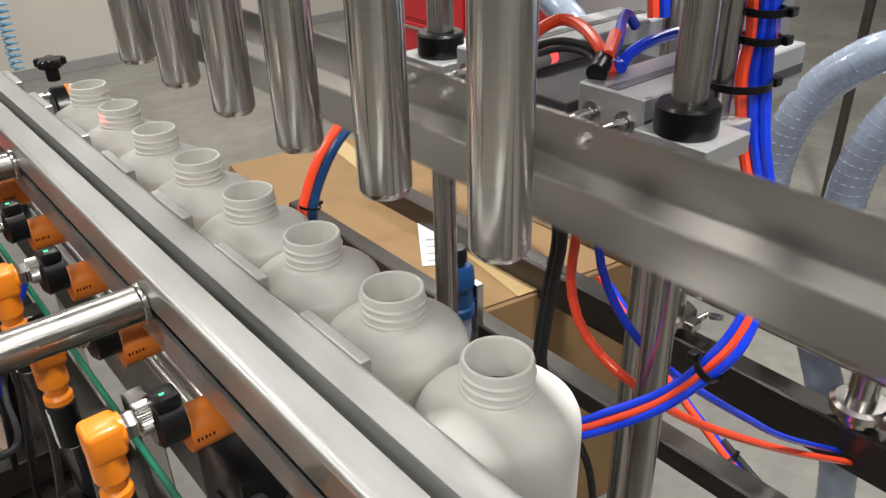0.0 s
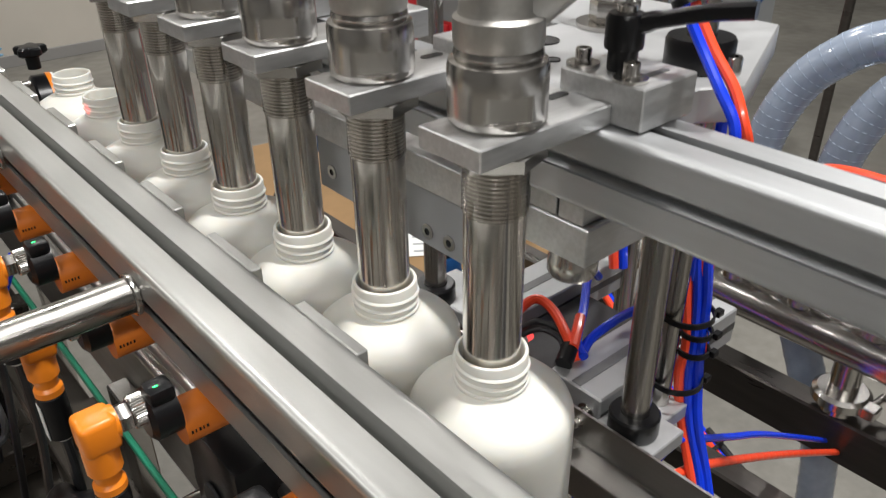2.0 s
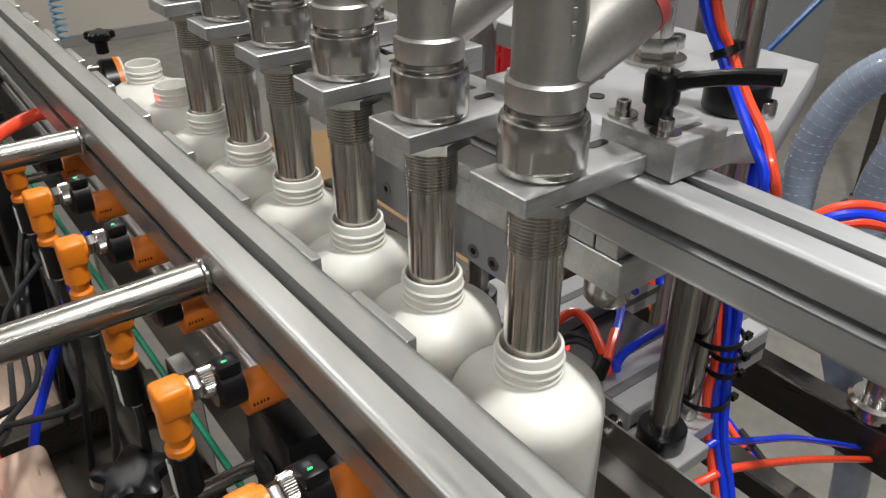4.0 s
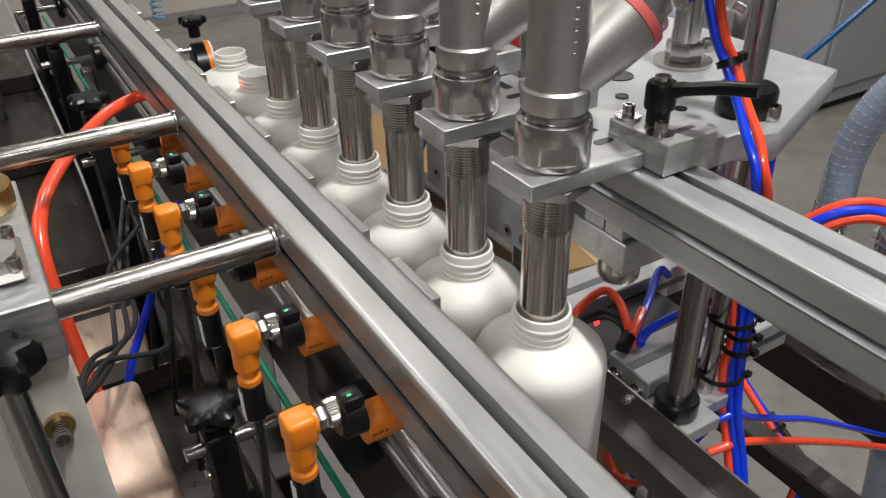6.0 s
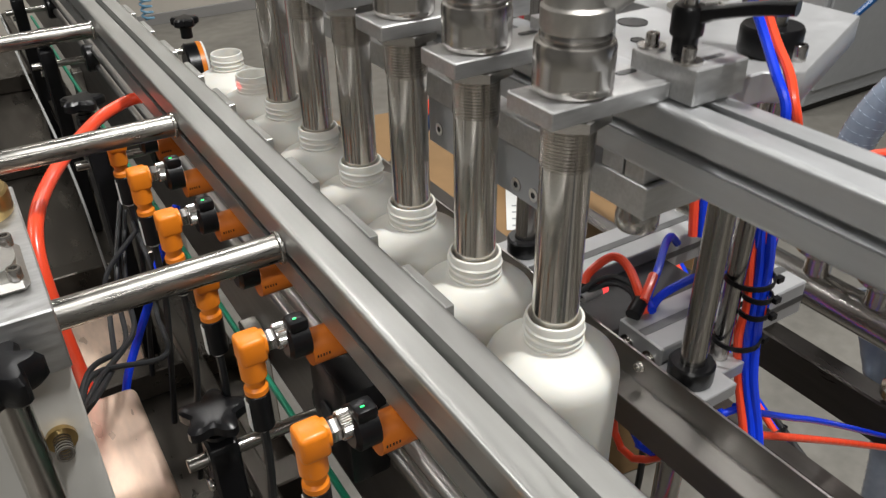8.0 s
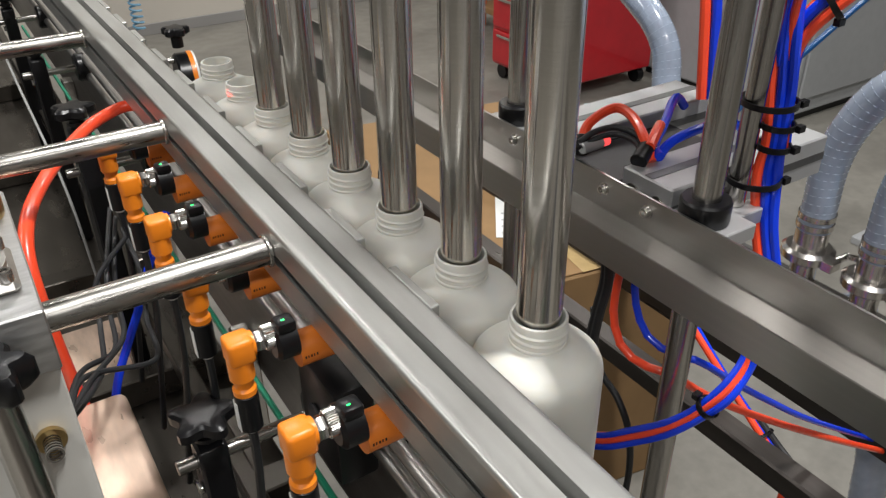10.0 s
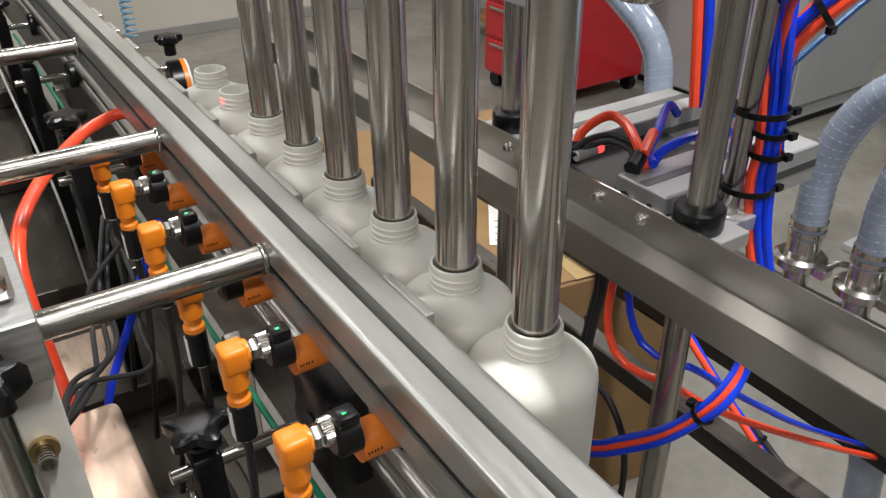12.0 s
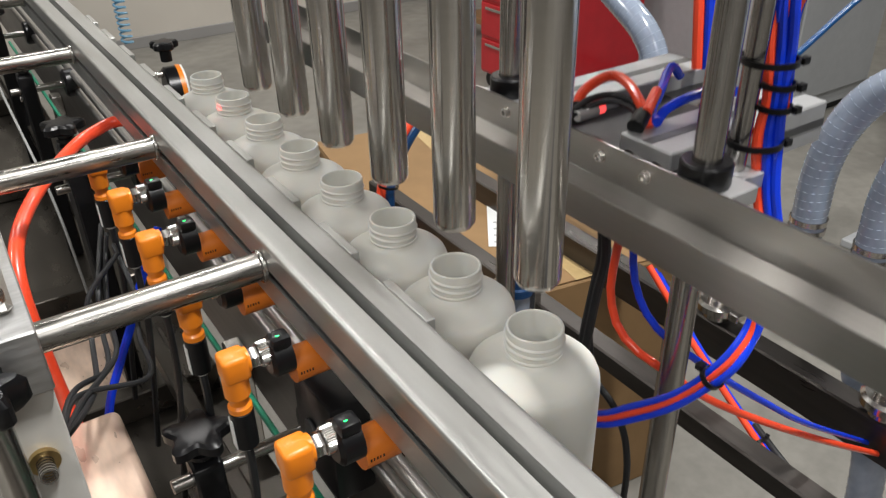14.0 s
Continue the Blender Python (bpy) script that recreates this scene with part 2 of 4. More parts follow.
def tube(points, r, n=10, steps=8, bm=None, ribs=0.0, rib_len=0.006):
    """A round tube along a smooth line; ribs: how far rings stand out."""
    out = bm or bmesh.new()
    line = smooth_line(points, steps)
    if ribs:
        fine, carry = [line[0]], 0.0
        for a, b in zip(line, line[1:]):
            k = max(1, int((b - a).length / (rib_len / 4)))
            fine += [a.lerp(b, i / k) for i in range(1, k + 1)]
        line = fine
    x = None
    rings = []
    for i, p in enumerate(line):
        d = (line[min(i + 1, len(line) - 1)] - line[max(i - 1, 0)]).normalized()
        if x is None:
            x = frame_of(d)[0]
        x = (x - d * x.dot(d)).normalized()
        y = d.cross(x)
        rr = r + (ribs if ribs and i % 4 == 0 else 0)
        rings.append([out.verts.new(p + (x * math.cos(a) + y * math.sin(a)) * rr) for a in (2 * math.pi * k / n for k in range(n))])
    fs = []
    for a, b in zip(rings, rings[1:]):
        fs += [out.faces.new((a[i], a[(i + 1) % n], b[(i + 1) % n], b[i])) for i in range(n)]
    fs += [out.faces.new(rings[0][::-1]), out.faces.new(rings[-1])]
    bmesh.ops.recalc_face_normals(out, faces=fs)
    return out


def ring(place, way, r0, r1, h, n=24, bm=None):
    return lathe([(r0, 0), (r1, 0), (r1, h), (r0, h), (r0, 0)], place, way, n, bm)

# ---- the hall ----
solo("floor", box(-7.2, 9.2, -5.2, 6.0, FLOOR - 0.2, FLOOR, 0), CONCRETE, "worn grey concrete factory floor", "floor", kind="structure")
solo("wall_north", box(-7.2, 9.2, 5.05, 5.25, FLOOR, 3.4, 0), WALLP, "pale grey painted wall", "wall", kind="structure")
solo("wall_south", box(-7.2, 9.2, -5.2, -5, FLOOR, 3.4, 0), WALLD, "drab painted wall", "wall", kind="structure")
solo("wall_east", box(9, 9.2, -5, 5.05, FLOOR, 3.4, 0), WALLD, "drab painted wall", "wall", kind="structure")
solo("wall_west", box(-7.2, -7, -5, 5.05, FLOOR, 3.4, 0), WALLD, "drab painted wall", "wall", kind="structure")
solo("ceiling", box(-7.2, 9.2, -5.2, 6.0, 3.4, 3.6, 0), WALLD, "drab high hall ceiling", "ceiling", kind="structure")


# ---- slotted aluminium profile, 45 mm square ----
def profile45(x0, z1, y0, y1, tall=0.0):
    """x0: face towards the line's left; z1: top. Slots on all four faces."""
    s, w, d, c = 0.045, 0.0041, 0.0125, 0.0036
    q = []
    for k in range(4):
        side = [(c * 0.29, c * 0.29), (c * 0.6, c * 0.085), (c, 0), (c + 0.0012, 0), (s / 2 - w, 0), (s / 2 - w, 0.0022), (s / 2 - w - 0.005, 0.0035), (s / 2 - w - 0.005, 0.007), (s / 2 - w, d),
                (s / 2 + w, d), (s / 2 + w + 0.005, 0.007), (s / 2 + w + 0.005, 0.0035), (s / 2 + w, 0.0022), (s / 2 + w, 0), (s - c - 0.0012, 0), (s - c, 0), (s - c * 0.6, c * 0.085)]
        for u, v in side:
            u, v = u - s / 2, v - s / 2
            for _ in range(k):
                u, v = -v, u
            if tall:
                v = v + math.copysign(tall / 2, v) if abs(v) > 0.012 else v
            q.append((x0 + s / 2 + u, z1 - (s + tall) / 2 + v))
    bm = prism(q, "y", y0, y1)
    return bm


RAIL_X, RAIL_Z = -0.1345, 0.045
rail = thing("guide_rail", (RAIL_X + 0.0225, 0, 0), "grey anodised slotted aluminium guide rail beside the bottles", "rail")
part("profile", profile45(RAIL_X, RAIL_Z, -0.36, 1.55, 0.006), RAILM, rail)
# strips added on the slot floors; their dark tones stand for shade
part("top_slot_shade", box(-0.1158, -0.1116, -0.355, 1.545, 0.0285, 0.0325, 0), STRIP, rail, "grey strip added as shade in the top slot")
part("side_slot_shade", box(-0.1265, -0.1235, -0.355, 1.545, 0.016, 0.023, 0), RUBBER, rail)
for k in range(0, 10):
    y = 0.022 + k * PITCH
    tab = part("spacer_block", box(-0.0893, -0.0832, y - 0.027, y + 0.027, 0.006, 0.0432, 0.0006), RAILM, rail)
    part("set_screw", nut((-0.0832, y - 0.012, 0.028), (-0.0812, y - 0.012, 0.028), 0.004), STEEL, tab)
for y in (0.1465, 0.4156, 0.80, 1.2):
    cross = part("cross_bar", rod((-0.42, y, 0.0225), (-0.1375, y, 0.0225), 0.0105, 28), STEEL_X, rail, "polished round steel cross bar")
    part("collar", rod((-0.1385, y, 0.0225), (-0.1347, y, 0.0225), 0.0125, 28), STEEL, cross)


# ---- bottles ----
def bottle(x, y):
    t = thing("bottle", (x, y, -0.235), "open white plastic bottle with a threaded neck", "bottle", "bottles on the conveyor")
    R = 0.0478
    body = [(0, -0.235), (R - 0.006, -0.235), (R - 0.001, -0.232), (R, -0.226), (R, -0.0535), (R, -0.053), (R - 0.0001, -0.0445), (R - 0.0008, -0.0395), (R - 0.0026, -0.0352), (R - 0.0062, -0.0316),
            (0.0365, -0.0287), (0.0315, -0.0262), (0.027, -0.0245), (0.0238, -0.0232), (0.0218, -0.022), (0.0207, -0.0204),
            (0.0185, -0.02), (0.0185, -0.028), (0.024, -0.03), (R - 0.009, -0.037), (R - 0.0028, -0.055), (R - 0.0025, -0.228), (0, -0.228)]
    b = part("body", lathe(body, (x, y, 0), n=56), WHITE, t)
    neck = [(0.0187, -0.0215), (0.0203, -0.0215), (0.0203, -0.0014), (0.0199, -0.0004), (0.0192, 0), (0.0184, 0), (0.0179, -0.0006), (0.0177, -0.0018), (0.0170, -0.0215)]
    nk = part("neck", lathe(neck, (x, y, 0), n=48), WHITE, t)
    bm = bmesh.new()
    turns, seg = 2.0, 36
    rings = []
    total = int(turns * seg)
    for i in range(total + 1):
        a = 2 * math.pi * i / seg
        z = -0.0042 - 0.0057 * i / seg
        h = 0.0011 * min(1, i / 8, (total - i) / 8) + 0.0001
        rings.append([bm.verts.new((x + math.cos(a) * r, y + math.sin(a) * r, zz)) for r, zz in
                      ((0.0200, z + 0.0017), (0.0202 + h * 0.7, z + 0.0009), (0.0203 + h, z), (0.0202 + h * 0.7, z - 0.0009), (0.0200, z - 0.0017))])
    for a, b2 in zip(rings, rings[1:]):
        for j in range(4):
            bm.faces.new((a[j], b2[j], b2[j + 1], a[j + 1]))
    bmesh.ops.recalc_face_normals(bm, faces=bm.faces)
    part("screw_thread", bm, WHITE, nk)
    part("neck_bead", lathe([(0.0202, -0.0178), (0.0211, -0.0182), (0.0215, -0.019), (0.0213, -0.0198), (0.0205, -0.0206)], (x, y, 0), n=48), WHITE, nk)
    return t


first = bottle(0, 0)
for k in range(1, 8):
    copy_thing(first, pose(0, k * PITCH, -0.235))

# ---- conveyor under the bottles ----
conv = thing("conveyor", (0, 0, FLOOR), "stainless conveyor with a dark belt under the bottles", "conveyor")
part("belt", box(-0.055, 0.055, -1.2, 3.2, -0.2475, -0.2355, 0.002), BELT, conv)
for sx in (-1, 1):
    part("side_plate", box(sx * 0.058, sx * 0.062, -1.2, 3.2, -0.36, -0.225, 0.001), STEEL_Y, conv)
for y in (-0.9, 0.5, 1.7, 2.9):
    for sx in (-1, 1):
        part("leg", box(sx * 0.075 - 0.012, sx * 0.075 + 0.012, y - 0.02, y + 0.02, FLOOR, -0.30, 0.002), STEEL, conv)


# ---- the filling head: everything that travels up and down together ----
head = thing("bottle_filler", (0, 0, 0), "stainless and aluminium filling head with six nozzles", "filling machine")


def nozzle(y):
    tip = -0.2225
    prof = [(0, tip + 0.003), (0.011, tip + 0.003), (0.0122, tip), (0.0135, tip + 0.0005), (0.0156, tip + 0.004), (0.0158, tip + 0.005), (0.0158, tip + 0.0056), (0.0158, 0.0634), (0.0158, 0.064), (0.0152, 0.0645)]
    z = 0.0645
    nt = part("nozzle_tube", lathe(prof + [(0.0152, 0.066), (0.0, 0.066)], (0, y, 0), n=40), NOZZLE, head, "polished steel filling nozzle")
    th = [(0.0, z)]
    while z < 0.095:
        th += [(0.015, z), (0.0167, z + 0.0009), (0.0167, z + 0.0013), (0.015, z + 0.0021)]
        z += 0.0022
    th += [(0.0, z)]
    part("thread", lathe(th, (0, y, 0), n=32), NOZZLE, nt)
    plate = part("clamp_plate", box(-0.0315, 0.0555, y - 0.0225, y + 0.0195, 0.0995, 0.1105, 0.0007), ALU_M, head, "milled aluminium clamp plate")
    part("adjust_slot", prism([(0.045 + 0.0075 * math.copysign(1, math.cos(a)) * 0.6 + 0.0032 * math.cos(a), y + 0.004 + 0.0032 * math.sin(a)) for a in (0.13 + 2 * math.pi * i / 16 for i in range(16))], "z", 0.1106, 0.1109), BLACK, plate)
    part("lock_nut", nut((0, y, 0.0915), (0, y, 0.0993), 0.0245, 6, turn=0.3), STEEL, plate)
    un = lathe([(0, 0.1107), (0.0215, 0.1107), (0.0225, 0.112), (0.0232, 0.113), (0.0232, 0.1158), (0.0232, 0.116), (0.0232, 0.1278), (0.0232, 0.128), (0.0232, 0.137), (0.0225, 0.1395), (0.0205, 0.1405), (0, 0.1405)],
               (0, y, 0), n=72)
    for q in un.verts:
        if 0.1159 < q.co.z < 0.1279:
            for fx, fy in ((-0.5, -0.866), (0.5, 0.866)):
                over = q.co.x * fx + (q.co.y - y) * fy - 0.0204
                if over > 0:
                    q.co -= Vector((fx, fy, 0)) * over
    part("union_nut", un, STEEL, plate)
    part("seal", lathe([(0.0178, 0.1405), (0.0198, 0.1408), (0.0205, 0.143), (0.0198, 0.1452), (0.0178, 0.1455)], (0, y, 0), n=32), STEEL, plate)
    v = part("valve_body", lathe([(0, 0.1455), (0.0198, 0.1455), (0.0205, 0.148), (0.0205, 0.158), (0.0185, 0.1595), (0.0178, 0.162), (0.0178, 0.235), (0.0205, 0.238), (0.0205, 0.255), (0, 0.255)],
                                 (0, y, 0), n=32), CAST, head, "bead-blasted cast angle seat valve")
    d = Vector((0.78, -0.07, 0.6)).normalized()
    b0 = Vector((0, y, 0.158))
    part("valve_branch", lathe([(0, 0), (0.0165, 0), (0.019, 0.015), (0.0225, 0.035), (0.0245, 0.052), (0.0245, 0.0545), (0, 0.0545)], b0, d, 28), CAST, v)
    part("seal_ring", lathe([(0, 0.0547), (0.0252, 0.0547), (0.0252, 0.0605), (0, 0.0605)], b0, d, 28), PINK, v)
    part("bonnet", lathe([(0, 0.0607), (0.022, 0.0607), (0.0225, 0.062), (0.0225, 0.068), (0.018, 0.07), (0.018, 0.076), (0, 0.076)], b0, d, 28), STEEL, v)
    part("bonnet_stem", nut(b0 + d * 0.0762, b0 + d * 0.098, 0.0195, 6), STEEL, v)
    part("actuator", lathe([(0, 0.0982), (0.024, 0.0982), (0.026, 0.101), (0.026, 0.165), (0.022, 0.172), (0, 0.172)], b0, d, 28), CAST, v)
    for k in range(6):
        mk = box(-0.0013, 0.0013, -0.0181, -0.0165, 0.178 + k * 0.0062, 0.1825 + k * 0.0062, 0.0003)
        bmesh.ops.rotate(mk, cent=(0, 0, 0), matrix=Matrix.Rotation(radians(-8), 3, "Z"), verts=mk.verts)
        bmesh.ops.translate(mk, vec=(0, y, 0), verts=mk.verts)
        part("cast_mark", mk, CAST, v)
    part("outlet_pipe", rod((0, y, 0.2552), (0, y, 0.42), 0.0125), STEEL, v)


for k in range(6):
    nozzle(k * PITCH)
part("slotted_beam", profile45(0.046, 0.099, -0.75, 0.62), ALU_B, head, "silver slotted aluminium beam")
# added strips that put the shade of the beam's slots into colour
part("beam_top_shade", box(0.0648, 0.0692, -0.745, 0.615, 0.0868, 0.0895, 0), STRIP, head)
part("beam_side_shade", box(0.0586, 0.061, -0.745, 0.615, 0.0725, 0.0805, 0), RUBBER, head)

# clamp block with lever on the beam
blk = part("slide_block", prism([(0.0557, -0.040), (0.0985, -0.040), (0.0985, 0.012), (0.0557, 0.012)], "z", 0.1, 0.1215, 0.0007), ALU_M, head, "milled aluminium slide block")
def cap_screw(x, y, z, parent, r=0.0052):
    s = part("cap_screw", lathe([(0, 0.0), (r, 0.0), (r, r * 1.5), (r * 0.9, r * 1.7), (r * 0.55, r * 1.7), (r * 0.5, r * 1.0), (0, r * 1.0)], (x, y, z), n=16), STEEL, parent)
    return s


for x, y in ((0.0625, -0.0265), (0.066, 0.006)):
    part("washer", ring((x, y, 0.1217), (0, 0, 1), 0.003, 0.0085, 0.0016), STEEL, blk)
    cap_screw(x, y, 0.1234, blk, 0.0042)
for k in range(1, 6):
    y = k * PITCH
    sb = part("slide_block", box(0.0557, 0.0985, y - 0.026, y + 0.016, 0.1, 0.1185, 0.0007), ALU_M, head)
    for dy in (-0.016, 0.008):
        part("washer", ring((0.078, y + dy, 0.1187), (0, 0, 1), 0.003, 0.0085, 0.0014), STEEL, sb)
        cap_screw(0.078, y + dy, 0.1202, sb, 0.0048)
lever = part("lever", lathe([(0, 0.1216), (0.0072, 0.1216), (0.0075, 0.123), (0.0075, 0.132), (0.0095, 0.1325), (0.0098, 0.134), (0.0098, 0.147), (0.0085, 0.1495), (0, 0.1495)], (0.074, -0.012, 0), n=24), BLACK, head, "black clamping lever")
grip = bmesh.new()
rows = []
for q, (w, h) in ((smooth_line([(0.0745, -0.013, 0.1425), (0.0805, -0.026, 0.147), (0.088, -0.046, 0.1525), (0.0945, -0.067, 0.156)], 5)[i], ((0.0062, 0.0052), (0.0055, 0.0042))[i > 4]) for i in range(16)):
    side = Vector((0.94, 0.33, 0))
    rows.append([grip.verts.new(q + side * w * math.cos(a) * (1 if abs(math.cos(a)) < 0.99 else 0.96) + Vector((0, 0, 1)) * h * math.copysign(abs(math.sin(a)) ** 0.6, math.sin(a))) for a in (2 * math.pi * i / 12 for i in range(12))])
for ra, rb in zip(rows, rows[1:]):
    for i in range(12):
        grip.faces.new((ra[i], ra[(i + 1) % 12], rb[(i + 1) % 12], rb[i]))
grip.faces.new(rows[0][::-1])
grip.faces.new(rows[-1])
bmesh.ops.recalc_face_normals(grip, faces=grip.faces)
part("lever_arm", grip, BLACK, lever)
part("lever_screw", lathe([(0, 0.1497), (0.005, 0.1497), (0.005, 0.153), (0.003, 0.153), (0.003, 0.1515), (0, 0.1515)], (0.074, -0.012, 0), n=16), STEEL, lever)
# thin dark strip laid on the block as the shade of a slot
part("slot_shade", box(0.068, 0.09, -0.0295, -0.0255, 0.1216, 0.122, 0.0001), SLOT, blk)

# carrying plate behind the beam, with guide bushes
part("carrier_plate", prism([(0.105, 0.004), (0.176, 0.004), (0.2, -0.0125), (0.354, 0.0505), (0.354, 0.35), (0.235, 0.35), (0.235, 0.17), (0.105, 0.17)], "z", 0.062, 0.085, 0.0012), ALU_L, head, "pale chamfered aluminium carrier plate")
COLS = [(0.178, 0.268, 0.0115), (0.375, 0.172, 0.0105)]
part("bush", lathe([(0.009, 0.0852), (0.0215, 0.0852), (0.0225, 0.087), (0.0225, 0.1035), (0.021, 0.106), (0.009, 0.106)], (0.212, 0.03, 0), n=32), BLACK, head, "black guide bush")
part("upper_rod", rod((0.212, 0.03, 0.0853), (0.212, 0.03, 0.6), 0.0095, 24), COLUMN, head, "polished steel rod above the carrier plate")
for x, y in ((0.2156, 0.008), (0.25, 0.06), (0.3, 0.15), (0.26, 0.2)):
    cap_screw(x, y, 0.0853, head, 0.0065)
st = part("valve_stub", rod((0.257, 0.139, 0.0853), (0.257, 0.139, 0.2), 0.0125), STEEL, head, "steel stub pipe on the carrier plate")
for x, y, r in ((0.186, 0.143, 0.0125), (0.155, 0.105, 0.0055), (0.175, 0.06, 0.005)):
    part("plate_hole", rod((x, y, 0.0852), (x, y, 0.0856), r, 24), BLACK, st)
part("stub_flange", lathe([(0, 0.0853), (0.026, 0.0853), (0.026, 0.0885), (0, 0.0885)], (0.257, 0.139, 0), n=32), STEEL, st)
part("stub_nut", nut((0.257, 0.139, 0.0887), (0.257, 0.139, 0.105), 0.0165), STEEL, st)
lp = part("lower_plate", box(0.0603, 0.16, -0.011, 0.5, 0.0101, 0.034, 0.0008), ALU_M, head, "milled aluminium plate under the beam")
part("step_block", box(0.0615, 0.088, -0.006, 0.012, 0.0343, 0.0535, 0.0006), ALU_M, lp)
part("step_block", box(0.0615, 0.088, 0.0135, 0.034, 0.0343, 0.0505, 0.0006), ALU_M, lp)
part("lower_bushing", lathe([(0, 0.0099), (0.015, 0.0099), (0.015, -0.004), (0.0158, -0.006), (0.0158, -0.014), (0.014, -0.017), (0, -0.017)], (0.088, 0.02, 0), n=24), STEEL, lp)
br = part("side_bracket", box(0.064, 0.076, 0.085, 0.27, -0.036, 0.0098, 0.001), GREYP, head, "grey bracket plate")
for y, z in ((0.108, -0.024), (0.131, -0.024), (0.25, -0.018)):
    part("bracket_screw", ring((0.0639, y, z), (-1, 0, 0), 0.0028, 0.0058, 0.0012, 16), STEEL, br)
    part("screw_socket", rod((0.0639, y, z), (0.0634, y, z), 0.0027, 10), BLACK, br)

OFFSET = Vector((0.02, 0.018, -0.0065))
part("rod_foot", box(0.206, 0.238, 0.0, 0.0285, -0.228, -0.2135, 0.001), ALU_L, head)
part("lift_rod", rod((0.1725, 0.0095, -0.93), (0.1725, 0.0095, 0.068), 0.0118, 28), COLUMN, head, "polished round steel lift rod")
part("slim_rod", rod((0.223, 0.019, -0.2133), (0.223, 0.019, 0.068), 0.0085, 24), COLUMN, head, "slim steel rod beside the tubes")
# drip tray on two cylinders
LZ = -0.2115      # the tray's screws, with the head down
tray = part("drip_tray", prism([(0.1468, LZ - 0.0202), (0.1478, LZ - 0.0196), (0.148, LZ - 0.0185), (0.148, LZ + 0.0127), (0.1505, LZ + 0.0127), (0.1505, LZ - 0.0225), (0.1255, LZ - 0.0237), (0.1255, LZ - 0.0545), (0.123, LZ - 0.0545), (0.123, LZ - 0.0225), (0.1236, LZ - 0.0215)],
                               "y", -0.62, 0.85), TRAYST, head, "folded stainless drip tray", False)
for y in (0.0475, 0.1, 0.187, 0.233, -0.3):
    part("tray_screw", lathe([(0, 0), (0.0058, 0), (0.0058, 0.0008), (0.0044, 0.0008), (0.0044, 0.0048), (0.004, 0.0053), (0.0026, 0.0053), (0.0024, 0.0028), (0.0, 0.0034)], (0.148, y, LZ), (-1, 0, 0), 24), STEEL, tray)
for y0 in (0.037, 0.172):
    c = part("guided_cylinder", box(0.163, 0.372, y0, y0 + 0.058, LZ - 0.02, LZ + 0.02, 0.0015), ALU_L, head, "silver guided air cylinder")
    # dark strips on the faces stand for the shade inside the grooves
    part("cylinder_groove", box(0.165, 0.371, y0 + 0.024, y0 + 0.034, LZ + 0.0195, LZ + 0.0205, 0), SLOT, c)
    part("side_groove", box(0.165, 0.371, y0 - 0.0005, y0 + 0.001, LZ - 0.004, LZ + 0.004, 0), SLOT, c)
    for dy in (0.014, 0.044):
        part("bore_ring", ring((0.1632, y0 + dy, LZ), (-1, 0, 0), 0.0052, 0.0085, 0.0014, 20), STEEL, c)
        r = part("guide_rod", rod((0.1507, y0 + dy, LZ), (0.34, y0 + dy, LZ), 0.0045), STEEL, tray)
lbush = part("lower_bush", lathe([(0.0119, LZ + 0.003), (0.0205, LZ + 0.003), (0.021, LZ + 0.005), (0.021, LZ + 0.021), (0.0195, LZ + 0.023), (0.0119, LZ + 0.023)], (0.1725, 0.0095, 0), n=32), BLACK, head, "black guide bush")
fbush = part("far_bush", lathe([(0.012, LZ + 0.003), (0.02, LZ + 0.003), (0.0207, LZ + 0.005), (0.0207, LZ + 0.021), (0.019, LZ + 0.023), (0.012, LZ + 0.023)], (0.178, 0.268, 0), n=32), BLACK, head, "black guide bush")
part("far_bush_plate", box(0.155, 0.235, 0.24, 0.30, LZ - 0.012, LZ + 0.0025, 0.001), ALU_L, fbush)
part("bush_plate", box(0.153, 0.203, -0.02, 0.0365, LZ - 0.012, LZ + 0.0025, 0.001), ALU_L, lbush)

# ---- fixed guide columns ----
for x, y, r in COLS:
    solo("guide_column", rod((x, y, FLOOR), (x, y, 1.1), r, 28), COLUMN, "polished round steel guide column", "column", "guide columns")


OFFSET = Vector((0, 0, 0))


